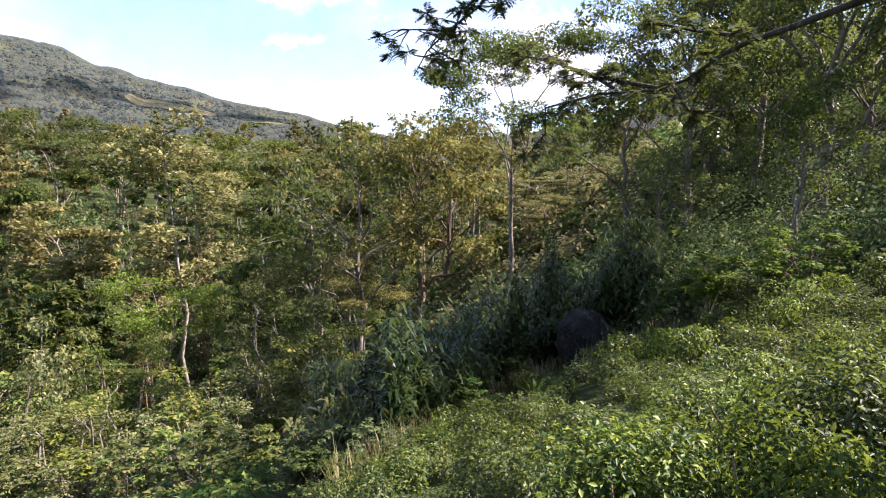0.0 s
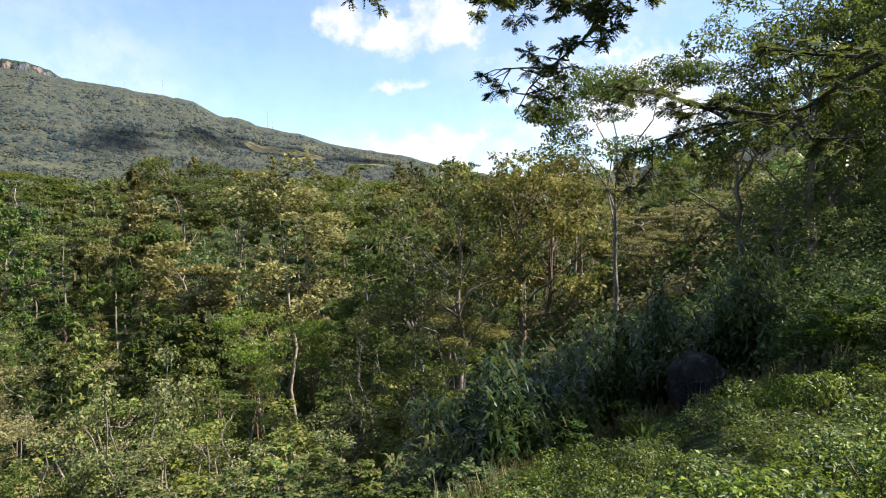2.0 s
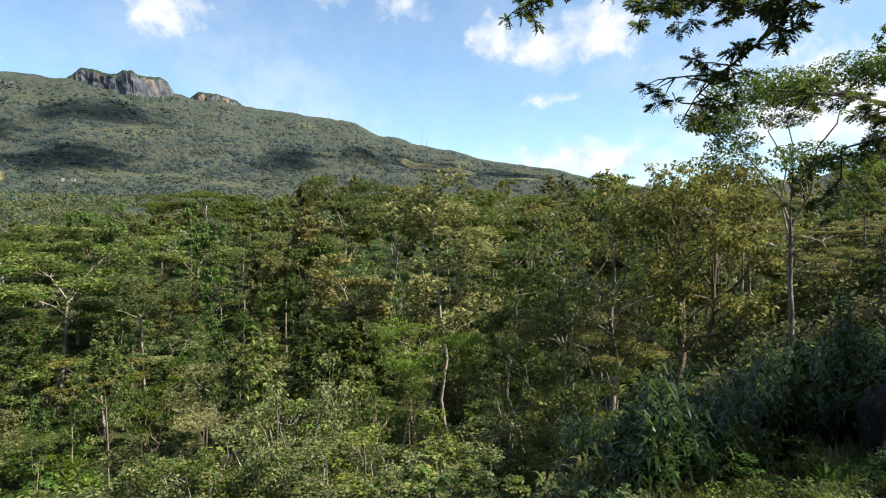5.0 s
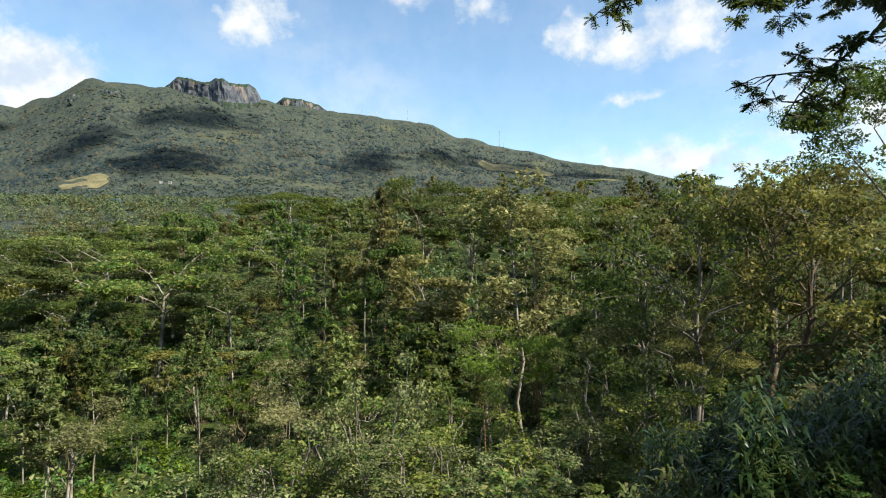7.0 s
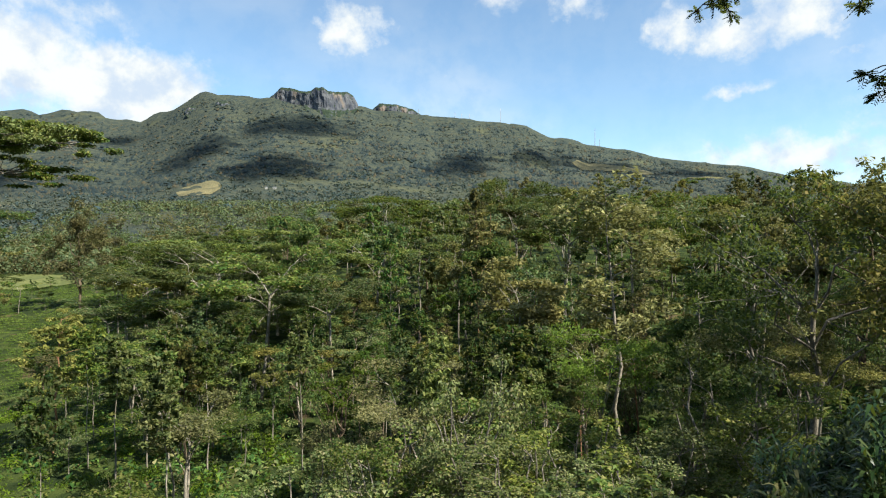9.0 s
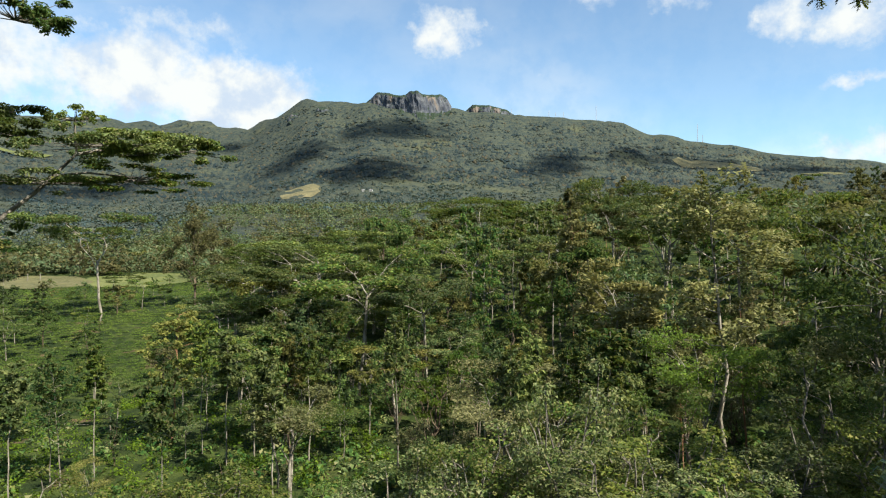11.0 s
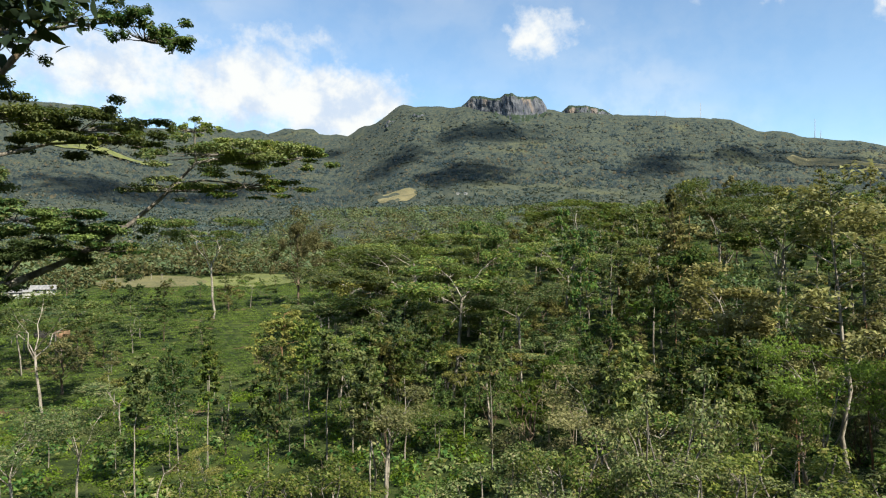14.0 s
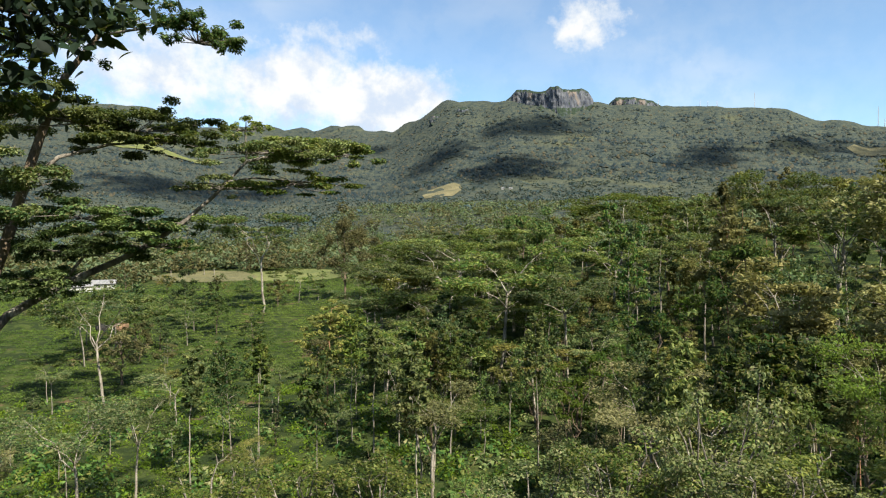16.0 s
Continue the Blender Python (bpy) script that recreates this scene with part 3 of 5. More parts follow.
KINDS = {
    # frame, leaves, bark, leaf size, leaf shape, flat tiers, bare trunk, name, label
    "umbrella": (umbrella_frame, LEAF_FEATHER, BARK_PALE, 0.9, 0.45, True, 0.5, "shade_tree", "tall pale-trunked tree with flat tiers of feathery green leaves"),
    "flat": (umbrella_frame, LEAF_FEATHER, BARK_PALE, 0.9, 0.45, True, 0.68, "shade_tree", "umbrella-crowned tree with broad flat feathery canopy"),
    "tan_umbrella": (umbrella_frame, LEAF_OLIVE, BARK_PALE, 0.9, 0.5, True, 0.55, "shade_tree", "shade tree with yellowish-olive flat crown and pale limbs"),
    "round": (round_frame, LEAF_DEEP, BARK_BROWN, 1.0, 0.6, False, 0.22, "forest_tree", "dark green broadleaf tree with dense uneven crown"),
    "green": (round_frame, LEAF_DEEP, BARK_BROWN, 0.9, 0.45, False, 0.3, "forest_tree", "tall green tree with open feathery crown"),
    "deep": (umbrella_frame, LEAF_DEEP, BARK_MID, 0.85, 0.5, True, 0.4, "shade_tree", "tall tree with tiers of deep green leaves on the hillside"),
    "bright": (umbrella_frame, LEAF_FRESH, BARK_PALE, 0.95, 0.5, True, 0.5, "shade_tree", "tree with drooping tiers of bright green feathery leaves"),
    "tall": (upright_frame, LEAF_OLIVE, BARK_PALE, 0.9, 0.5, True, 0.42, "forest_tree", "tall straight pale-trunked tree with layered olive foliage"),
    "hill": (round_frame, LEAF_HILL, BARK_MID, 0.95, 0.5, False, 0.3, "hillside_tree", "tall open tree on the hillside with leaves tinted yellow-green for sunlight"),
    "slender": (upright_frame, LEAF_FEATHER, BARK_PALE, 0.9, 0.45, True, 0.6, "forest_tree", "slender tree with long bare pale trunk and small green top"),
    "olive": (round_frame, LEAF_BROWN, BARK_BROWN, 1.0, 0.6, False, 0.25, "forest_tree", "olive-brown broadleaf tree with crooked limbs"),
    "upright": (upright_frame, LEAF_DEEP, BARK_PALE, 0.9, 0.5, False, 0.35, "forest_tree", "slim straight pale-trunked tree with thin foliage"),
    "red_upright": (upright_frame, LEAF_OLIVE, BARK_RED, 0.9, 0.5, False, 0.40, "forest_tree", "slim reddish-trunked tree with sparse olive foliage"),
    "bushy": (bushy_frame, LEAF_BROAD, BARK_MID, 1.2, 0.6, False, 0.1, "broadleaf_tree", "low spreading tree with large pale green leaves"),
    "rusty": (bushy_frame, LEAF_RUSTY, BARK_BROWN, 1.1, 0.6, False, 0.1, "broadleaf_tree", "low spreading tree with rusty brown dying leaves"),
    "fresh": (bushy_frame, LEAF_FRESH, BARK_BROWN, 1.0, 0.6, False, 0.1, "sapling", "small bright green bushy tree"),
}
DETAIL = {  # leaves, size of a leaf spray, sides of a limb
    "close": (13000, 0.235, 6), "near": (5700, 0.285, 5), "middle": (3500, 0.55, 4), "broad": (7600, 0.46, 4), "far": (1500, 0.95, 3)}
BUILT, MADE = {}, {}


def tree(kind, x, y, height, width, detail=None, variant=None, turn=None):
    """Plants a tree of that height and crown width; alike ones share their meshes."""
    frame_of, leaves, bark, leaf, aspect, flat, bare, name, label = KINDS[kind]
    r = math.hypot(x, y)
    detail = detail or ("close" if r < 36 and height > 9 else "near" if r < 72 else "broad" if width > 15 and r < 240 else "middle" if r < 140 else "far")
    count, size, sides = DETAIL[detail]
    slim = min(2, max(0, round(math.log2(width / height * 2.6) * 1.2 + 1)))
    n = BUILT.get("n", 0)
    BUILT["n"] = n + 1
    variant = n % (2 if detail in ("close", "near") else 3) if variant is None else variant
    key = (kind, detail, slim, variant)
    if key not in MADE:
        rng = np.random.default_rng(1000 + len(MADE))
        W = (0.3, 0.48, 0.8)[slim] * 20
        limbs, clumps = frame_of(rng, 20.0, W, bare)
        scale_leaf = size * leaf * (20.0 / {"close": 15.0, "near": 15.0, "middle": 20.0, "broad": 20.0, "far": 22.0}[detail])
        # twigs too thin to be told apart from afar are left out
        thin = {"close": 0.0, "near": 0.0, "middle": 0.03, "broad": 0.03, "far": 0.05}[detail]
        trunk_me = raw_mesh("trunk", *tubes([limb for limb in limbs if limb[1][0] > thin], sides), bark, True)
        crown_me = crown_mesh("crown", rng, clumps, count, scale_leaf, leaves, aspect, flat, 0.35, detail != "close", {"close": 0.0, "near": 0.0, "middle": 0.3, "broad": 0.2, "far": 0.4}[detail], {"close": 0.92, "near": 0.85, "middle": 0.76, "broad": 0.8, "far": 0.8}[detail])
        MADE[key] = (trunk_me, crown_me, W)
    trunk_me, crown_me, W = MADE[key]
    root = thing(name, label, "tree", "trees of the valley wood")
    root.location = (x, y, ground(x, y))
    root.rotation_euler = (0, 0, (n * 2.39996) % 6.283 if turn is None else turn)
    root.scale = (width / W, width / W, height / 20.0)
    part("trunk", trunk_me, root)
    part("crown", crown_me, root)
    return root


# ---------------------------------------------------------------- trees that stand out
tree("umbrella", -114.3, 151.7, 31.5, 28.9)
tree("olive", -102.2, 177.7, 27.8, 18.3)
tree("umbrella", -83.6, 71.4, 19.1, 19.7)
tree("umbrella", -27.5, 75.1, 12.9, 10.7)
tree("umbrella", -35.2, 74.1, 11.9, 9.5)
tree("umbrella", -37.9, 86.0, 11.2, 10.9)
tree("red_upright", -44.9, 72.2, 16.5, 8.4)
tree("upright", -43.8, 78.6, 11.5, 7.2)
tree("flat", -63.9, 135.7, 20.2, 28.2)
tree("flat", -55.6, 160.6, 23.9, 33.5)
tree("flat", -38.1, 145.1, 19.2, 25.5)
tree("flat", -48.2, 115.3, 17.1, 22.4)
tree("flat", -35.1, 114.8, 15.1, 21.5)
tree("flat", -62.8, 119.5, 13.7, 18.1)
tree("round", -34.9, 161.3, 25.2, 19.2)
tree("umbrella", -25.3, 137.7, 17.2, 15.0)
tree("umbrella", -21.1, 219.0, 28.4, 37.4)
tree("umbrella", -5.6, 199.9, 19.9, 23.3)
tree("red_upright", 6.1, 109.8, 26.7, 10.8)
tree("umbrella", 16.7, 149.1, 30.9, 20.1)
tree("umbrella", 4.8, 129.9, 22.6, 16.3)
tree("umbrella", 23.9, 122.7, 29.8, 19.0)
tree("rusty", -4.2, 61.9, 10.6, 8.3)
tree("tan_umbrella", -19.6, 85.8, 11.7, 14.2)
tree("rusty", 2.3, 78.0, 13.2, 11.2)
tree("fresh", -13.4, 80.9, 11.6, 8.1)
tree("bushy", -0.8, 46.0, 10.4, 11.1)
tree("bushy", 7.7, 39.3, 8.1, 9.3)
tree("bushy", -23.6, 44.1, 8.6, 8.9)
tree("upright", -21.7, 68.7, 8.3, 5.8)
tree("upright", -48.2, 57.5, 12.0, 8.7)
tree("umbrella", -48.5, 38.7, 12.6, 10.5)
tree("umbrella", -48.7, 44.6, 11.8, 8.9)
tree("rusty", -10.3, 59.1, 11.3, 8.1)
tree("umbrella", -66.3, 68.0, 8.2, 11.1)
tree("bushy", -36.4, 41.3, 8.7, 8.9)
tree("bushy", -29.8, 42.6, 8.3, 9.3)
tree("upright", -117.2, 108.9, 14.0, 10.0)
tree("upright", -120.2, 127.2, 16.1, 9.4)
tree("round", -92.3, 118.2, 7.0, 6.7)
tree("round", -106.6, 105.5, 7.8, 6.7)
tree("round", -108.0, 124.7, 10.2, 7.4)
tree("flat", -108.5, 88.5, 12.5, 13.8)
tree("flat", -112.5, 99.2, 8.3, 16.1)
tree("upright", -12.6, 104.2, 12.9, 13.2)
tree("round", -3.8, 94.9, 14.4, 11.1)
tree("olive", -17.9, 128.8, 14.7, 15.1)
tree("bushy", 6.9, 35.3, 7.6, 8.7)
tree("upright", 21.1, 50.8, 18.7, 9.4)
tree("tall", 18.5, 64.4, 30.8, 15.0)
tree("red_upright", 14.2, 64.5, 15.5, 4.7)
tree("hill", 25.3, 43.1, 20.5, 13.4)
tree("bushy", 3.4, 49.9, 13.2, 9.8)
tree("bushy", -3.1, 41.9, 9.2, 9.8)
tree("bushy", 12.7, 35.8, 6.2, 6.8)
tree("umbrella", 26.2, 67.1, 16.0, 10.3)
tree("upright", 13.3, 84.0, 21.0, 12.9)
tree("round", 9.0, 104.6, 24.0, 16.0)
tree("hill", 32.9, 67.4, 22.2, 12.1)
tree("umbrella", 45.3, 111.1, 30.3, 19.3)
tree("tan_umbrella", 48.9, 98.5, 30.9, 13.8)
tree("umbrella", 63.6, 111.1, 32.9, 8.0)
tree("deep", 30.8, 31.4, 20.5, 12.5, "close")
tree("upright", 41.8, 45.8, 5.4, 4.4)
tree("tan_umbrella", 55.2, 50.8, 4.5, 12.1)
tree("olive", 30.7, 42.0, 18.5, 14.0)
tree("umbrella", 28.4, 50.6, 9.7, 7.8)
tree("upright", 35.3, 55.8, 11.9, 8.9)
tree("upright", 20.7, 41.1, 7.1, 5.8)
tree("bushy", 17.3, 39.4, 11.1, 8.5)
tree("bushy", 18.0, 34.6, 7.3, 7.0)
tree("tan_umbrella", 24.1, 40.4, 8.7, 6.3)
tree("fresh", 9.0, 46.1, 11.3, 8.0)
tree("bushy", 8.7, 30.8, 4.9, 6.3)
tree("bushy", 4.3, 32.7, 5.5, 6.8)
tree("bushy", 12.6, 38.0, 5.2, 7.2)
tree("bushy", 16.0, 32.3, 3.1, 5.8)
tree("bushy", 6.3, 37.5, 5.8, 6.8)
tree("fresh", 19.0, 46.3, 8.9, 7.2)
tree("bushy", -9.7, 42.9, 8.4, 7.9)
tree("bushy", -4.0, 41.8, 8.8, 7.5)
tree("hill", 29.6, 17.7, 12.5, 9.7)
tree("hill", 22.4, 8.4, 12.0, 8.0, "close")
tree("hill", 30.8, 22.2, 10.4, 9.5)
tree("hill", 30.7, 14.7, 11.8, 9.7)
tree("hill", 25.6, 8.5, 9.5, 7.2)
tree("hill", 41.3, 15.3, 3.0, 11.8)
tree("hill", 37.1, 19.7, 7.1, 11.3)
tree("hill", 27.7, 17.9, 5.4, 4.7)
tree("hill", 19.4, 8.0, 5.2, 3.8)
tree("upright", 45.4, 39.2, 7.7, 9.1)
tree("rusty", 49.2, 47.0, 3.7, 9.1)
tree("rusty", 49.9, 40.0, 3.0, 8.6)
tree("olive", 37.5, 46.8, 17.1, 12.3)
tree("olive", 41.6, 62.4, 19.1, 14.8)
tree("umbrella", 40.4, 80.4, 28.0, 16.1)
tree("tan_umbrella", 54.4, 58.7, 8.7, 12.2)
tree("rusty", 61.7, 54.0, 3.0, 11.0)
tree("rusty", 41.7, 40.4, 3.0, 6.2)
tree("rusty", 48.0, 35.9, 3.0, 6.4)
tree("rusty", 40.1, 36.2, 3.0, 5.3)
tree("flat", 130.8, 224.7, 26.0, 15.0)
tree("bright", 13.0, 52.0, 16.5, 8.5)
tree("hill", 35.5, 20.0, 14.5, 10.0, "close")
# unseen tree, added to block the sun from the cane thicket's near edge
tree("hill", 23.0, 4.3, 13.0, 8.0, "close")


# ---------------------------------------------------------------- the rest of the wood
def skyline(az):
    """The highest that the canopy reaches, in degrees."""
    return steps(az, (-75, 25), (-52, 15), (-43, 8), (-34, 5.9), (-28, 5.9), (-18, 5.9), (-8, 5.5), (-4, 5.3), (0, 4.8), (6, 4.3), (10, 3.2), (14, 2.1),
                 (23, 0.8), (28, -1.0), (36, -2.2), (58, -3.0))


def in_tea(x, y):
    """Is the place on the tea slope beside the viewpoint?"""
    return x > 0.3 and y < 7.6 + (x - 3.3) * 0.58 and math.hypot(x, y) < steps(math.degrees(math.atan2(-x, y)), (-90, 15), (-72, 15.5), (-60, 18.2))


def in_field(az, r):
    """Is the place in the terraced tea field across the valley?"""
    return az > 25.5 + 3.0 * math.sin(r * 0.05) and 118 < r < 262


def plant_wood():
    rng = random.Random(5)
    taken = [(o.location.x, o.location.y) for o in scene.objects if o.get("category") == "tree"]
    count = 0
    for _ in range(9000):
        az = rng.uniform(-76, 60)
        r = 46 * (345 / 46) ** rng.random() ** 0.85
        if r < 60 and az < -26 or r < 66 and -25 < az < -8 or az < -42 and r < 125 or in_field(az, r) or count > 290:
            continue
        p = bearing(az, 0, r)
        gap = 4.6 + 0.022 * r
        if any((p.x - x) ** 2 + (p.y - y) ** 2 < gap * gap for x, y in taken):
            continue
        g = ground(p.x, p.y)
        room = EYE + r * math.tan(radians(skyline(az) - rng.uniform(0, 2.2))) - g
        tall = min(room, rng.uniform(5, 8.5) if az > 26 and r < 120 else rng.uniform(9, 14) if r < 95 and az > -6 else rng.uniform(15, 27))
        if tall < 5:
            continue
        if az > 2:
            kind = rng.choice(("umbrella", "umbrella", "flat", "flat", "upright", "tan_umbrella", "round"))
        else:
            kind = rng.choice(("umbrella", "tan_umbrella", "tan_umbrella", "olive", "upright", "red_upright", "olive", "flat"))
        if r < 62 and rng.random() < 0.5:
            kind, tall = rng.choice(("bushy", "fresh", "bushy")), min(tall, rng.uniform(6, 9))
        wide = tall * {"flat": rng.uniform(0.7, 1.0), "upright": rng.uniform(0.3, 0.45), "red_upright": rng.uniform(0.3, 0.45),
                       "bushy": rng.uniform(0.8, 1.1), "fresh": rng.uniform(0.6, 0.9)}.get(kind, rng.uniform(0.34, 0.58))
        tree(kind, p.x, p.y, tall, wide)
        taken.append((p.x, p.y))
        count += 1


plant_wood()


def plant_umbrella_grove():
    """Flat crowns that close into one tiered canopy on the valley floor."""
    rng = random.Random(15)
    taken = [(o.location.x, o.location.y) for o in scene.objects if o.get("category") == "tree"]
    count = 0
    for _ in range(2500):
        az, r = rng.uniform(10, 27), rng.uniform(96, 225)
        p = bearing(az, 0, r)
        top = steps(r, (96, -8.6), (115, -6.6), (150, -3.8), (190, -1.4), (225, 0.2)) + rng.uniform(-0.7, 0.5)
        tall = EYE + r * math.tan(radians(top)) - ground(p.x, p.y)
        if count > 62 or not 7 < tall < 24 or any((p.x - x) ** 2 + (p.y - y) ** 2 < 22 for x, y in taken):
            continue
        tree("flat", p.x, p.y, tall, rng.uniform(11, 14.9), "middle")
        taken.append((p.x, p.y))
        count += 1


plant_umbrella_grove()


def plant_middle_storey():
    """Shorter, leafy trees that fill the wood between the tall trunks."""
    rng = random.Random(6)
    taken = [(o.location.x, o.location.y) for o in scene.objects if o.get("category") == "tree"]
    count = 0
    for _ in range(3000):
        az, r = rng.uniform(-46, 24), 40 * 4.6 ** rng.random()
        p = bearing(az, 0, r)
        tall = EYE + r * math.tan(radians(rng.uniform(-12, -2))) - ground(p.x, p.y) if r < 95 else rng.uniform(6, 12)
        if count > 150 or az > 6 and r < 75 or az < -30 and r < 60 or not 5 < tall < 15 or -26 < az < -4 and r < 75 or any((p.x - x) ** 2 + (p.y - y) ** 2 < 14 for x, y in taken):
            continue
        kind = rng.choice(("bushy", "fresh", "tan_umbrella", "umbrella", "bushy", "olive", "green", "tan_umbrella", "rusty", "upright", "bushy"))
        tree(kind, p.x, p.y, tall, tall * rng.uniform(0.5, 0.8))
        taken.append((p.x, p.y))
        count += 1


plant_middle_storey()


def plant_field_trees():
    """Lone trees and dark shrubs between the tea rows across the valley."""
    rng = random.Random(31)
    for k in range(40):
        az, r = rng.uniform(27, 57), rng.uniform(122, 258)
        p = bearing(az, 0, r)
        kind = rng.choice(("round", "green", "green", "umbrella", "umbrella", "flat", "upright", "olive"))
        tall = rng.uniform(3.5, 6) if kind in ("round", "green") else rng.uniform(6, 10)
        tree(kind, p.x, p.y, tall, tall * rng.uniform(0.7, 1.1) * (0.5 if kind == "upright" else 1.0))


plant_field_trees()


def plant_slender_trees():
    """Thin pale trunks that rise out of the lower growth."""
    rng = random.Random(43)
    count = 0
    while count < 24:
        az, r = rng.uniform(-10, 46), rng.uniform(50, 80)
        p = bearing(az, 0, r)
        tall = EYE + r * math.tan(radians(rng.uniform(-11, -5))) - ground(p.x, p.y)
        if 8 < tall < 17:
            tree("slender", p.x, p.y, tall, tall * rng.uniform(0.22, 0.32), "far")
            count += 1


plant_slender_trees()


def plant_far_trees():
    """Single crowns that stand out from the woods beyond the fields."""
    rng = random.Random(37)
    for _ in range(120):
        az, r = rng.uniform(-8, 57), 275 * 1.9 ** rng.random()
        if 29 < az < 47 and r < 300:
            continue
        p = bearing(az, 0, r)
        tall = rng.uniform(8, 14) if az > 12 else rng.uniform(6, 10)
        kind = rng.choice(("umbrella", "round", "olive", "tan_umbrella", "upright", "olive", "rusty"))
        tree(kind, p.x, p.y, tall, tall * rng.uniform(0.6, 0.95), "far")


plant_far_trees()


def scatter(name, label, category, spots, mat, leaf, per, seed, tall=0.7, aspect=0.55, flat=False):
    """Countless low growth or far woods as one sheet of leaves: spots are (x, y, z, radius)."""
    rng = np.random.default_rng(seed)
    spots = np.array(spots)
    d = rng.normal(0, 1, (len(spots) * per, 3))
    d /= np.linalg.norm(d, axis=1, keepdims=True)
    d[:, 2] = np.abs(d[:, 2])
    size = np.repeat(spots[:, 3], per)
    p = np.repeat(spots[:, :3], per, 0) + d * (size * rng.uniform(0.35, 1.1, len(size)))[:, None] * (1, 1, tall)
    out = d * 0.9 + (0, 0, 0.35)
    v, f = leaf_blades(rng, p, out, leaf * size, aspect, 0.5, 0.12, True)
    return tagged(new(name, raw_mesh(name, v, f, mat)), label, category, kind="stuff")


def canopy(name, label, spots, mat, seed, low=False):
    """Far woods as one sheet of uneven crowns: spots are (x, y, z, radius)."""
    rng = np.random.default_rng(seed)
    spots = np.array(spots)
    count, turn = len(spots), rng.uniform(0, 6.28, (len(spots), 1))
    a, s = turn + np.arange(5) * 1.2566, spots[:, 3:4]

    def ring(wide, high, twist):
        w = s * wide * rng.uniform(0.75, 1.25, (count, 5))
        return np.stack([spots[:, :1] + w * np.cos(a + twist), spots[:, 1:2] + w * np.sin(a + twist), spots[:, 2:3] + s * high * rng.uniform(0.8, 1.2, (count, 5))], -1)

    top = spots[:, None, :3] + np.stack([s * rng.normal(0, 0.2, (count, 1)), s * rng.normal(0, 0.2, (count, 1)), s * rng.uniform(1.0, 1.4, (count, 1))], -1)
    if low:
        verts = np.concatenate([ring(1.0, 0.1, 0), top], 1).reshape(-1, 3)
        faces = (np.arange(count)[:, None, None] * 6 + np.array([(j, (j + 1) % 5, 5) for j in range(5)])).reshape(-1, 3)
        return tagged(new(name, raw_mesh(name, verts, faces, mat)), label, "woods", kind="stuff")
    verts = np.concatenate([ring(1.0, -0.1, 0), ring(0.85, 0.75, 0.6), top], 1).reshape(-1, 3)
    tris = []
    for j in range(5):
        k = (j + 1) % 5
        tris += [(j, k, 5 + j), (k, 5 + k, 5 + j), (5 + j, 5 + k, 10)]
    faces = (np.arange(count)[:, None, None] * 11 + np.array(tris)).reshape(-1, 3)
    return tagged(new(name, raw_mesh(name, verts, faces, mat)), label, "woods", kind="stuff")


def plant_undergrowth():
    rng = random.Random(8)
    for name, label, mat, share in (("undergrowth", "dense mixed green undergrowth beneath the trees", LEAF_DEEP, 2600),
                                    ("scrub", "pale green weeds and scrub on the valley slope", LEAF_BROAD, 901)):
        spots = []
        while len(spots) < share:
            az, r = rng.uniform(-60, 60), 14 * 17 ** rng.random()
            p = bearing(az, 0, r)
            if in_tea(p.x, p.y) or in_field(az, r) or (r < 31 and az < -23):
                continue
            s = rng.uniform(0.7, 1.9) * min(1.3, 0.25 + r * 0.016)
            spots.append((p.x, p.y, ground(p.x, p.y) - 0.1 * s, s))
        scatter(name, label, "plants", spots, mat, 0.32, 62, share)
    shade, dry = [], []
    while len(shade) < 520:
        az, r = rng.uniform(-78, -52), 18 * 3.4 ** rng.random()
        p = bearing(az, 0, r)
        if not in_tea(p.x, p.y - 1.5):
            s = rng.uniform(0.6, 1.5)
            shade.append((p.x, p.y, ground(p.x, p.y) - 0.1, s))
    while len(dry) < 620:
        az, r = rng.uniform(-56, -34), rng.uniform(40, 85)
        p = bearing(az, 0, r)
        dry.append((p.x, p.y, ground(p.x, p.y) - 0.1, rng.uniform(0.6, 1.6)))
    weeds = []
    while len(weeds) < 900:
        az, r = rng.uniform(14, 60), rng.uniform(48, 135)
        p = bearing(az, 0, r)
        if not in_field(az, r):
            weeds.append((p.x, p.y, ground(p.x, p.y) - 0.1, rng.uniform(0.6, 1.5)))
    scatter("field_edge_weeds", "tall sunlit weeds and young growth below the tea field", "plants", weeds, LEAF_FRESH, 0.26, 60, 73, 0.9)
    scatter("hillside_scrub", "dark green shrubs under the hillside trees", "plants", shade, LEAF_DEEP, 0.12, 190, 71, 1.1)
    scatter("dry_scrub", "sunlit ochre grass and scrub between the trees", "plants", dry, LEAF_RUSTY, 0.3, 70, 72, 1.2)


plant_undergrowth()


CLEARINGS = ((30, 46, 258, 300), (19.4, 22.8, 1260, 1450), (-18.5, -11.5, 1970, 2090), (-24, -21, 2010, 2060),
             (40, 50, 2400, 2560), (14.2, 16.4, 1260, 1320))


def cleared(az, r):
    return any(a < az < b and c < r < d for a, b, c, d in CLEARINGS)


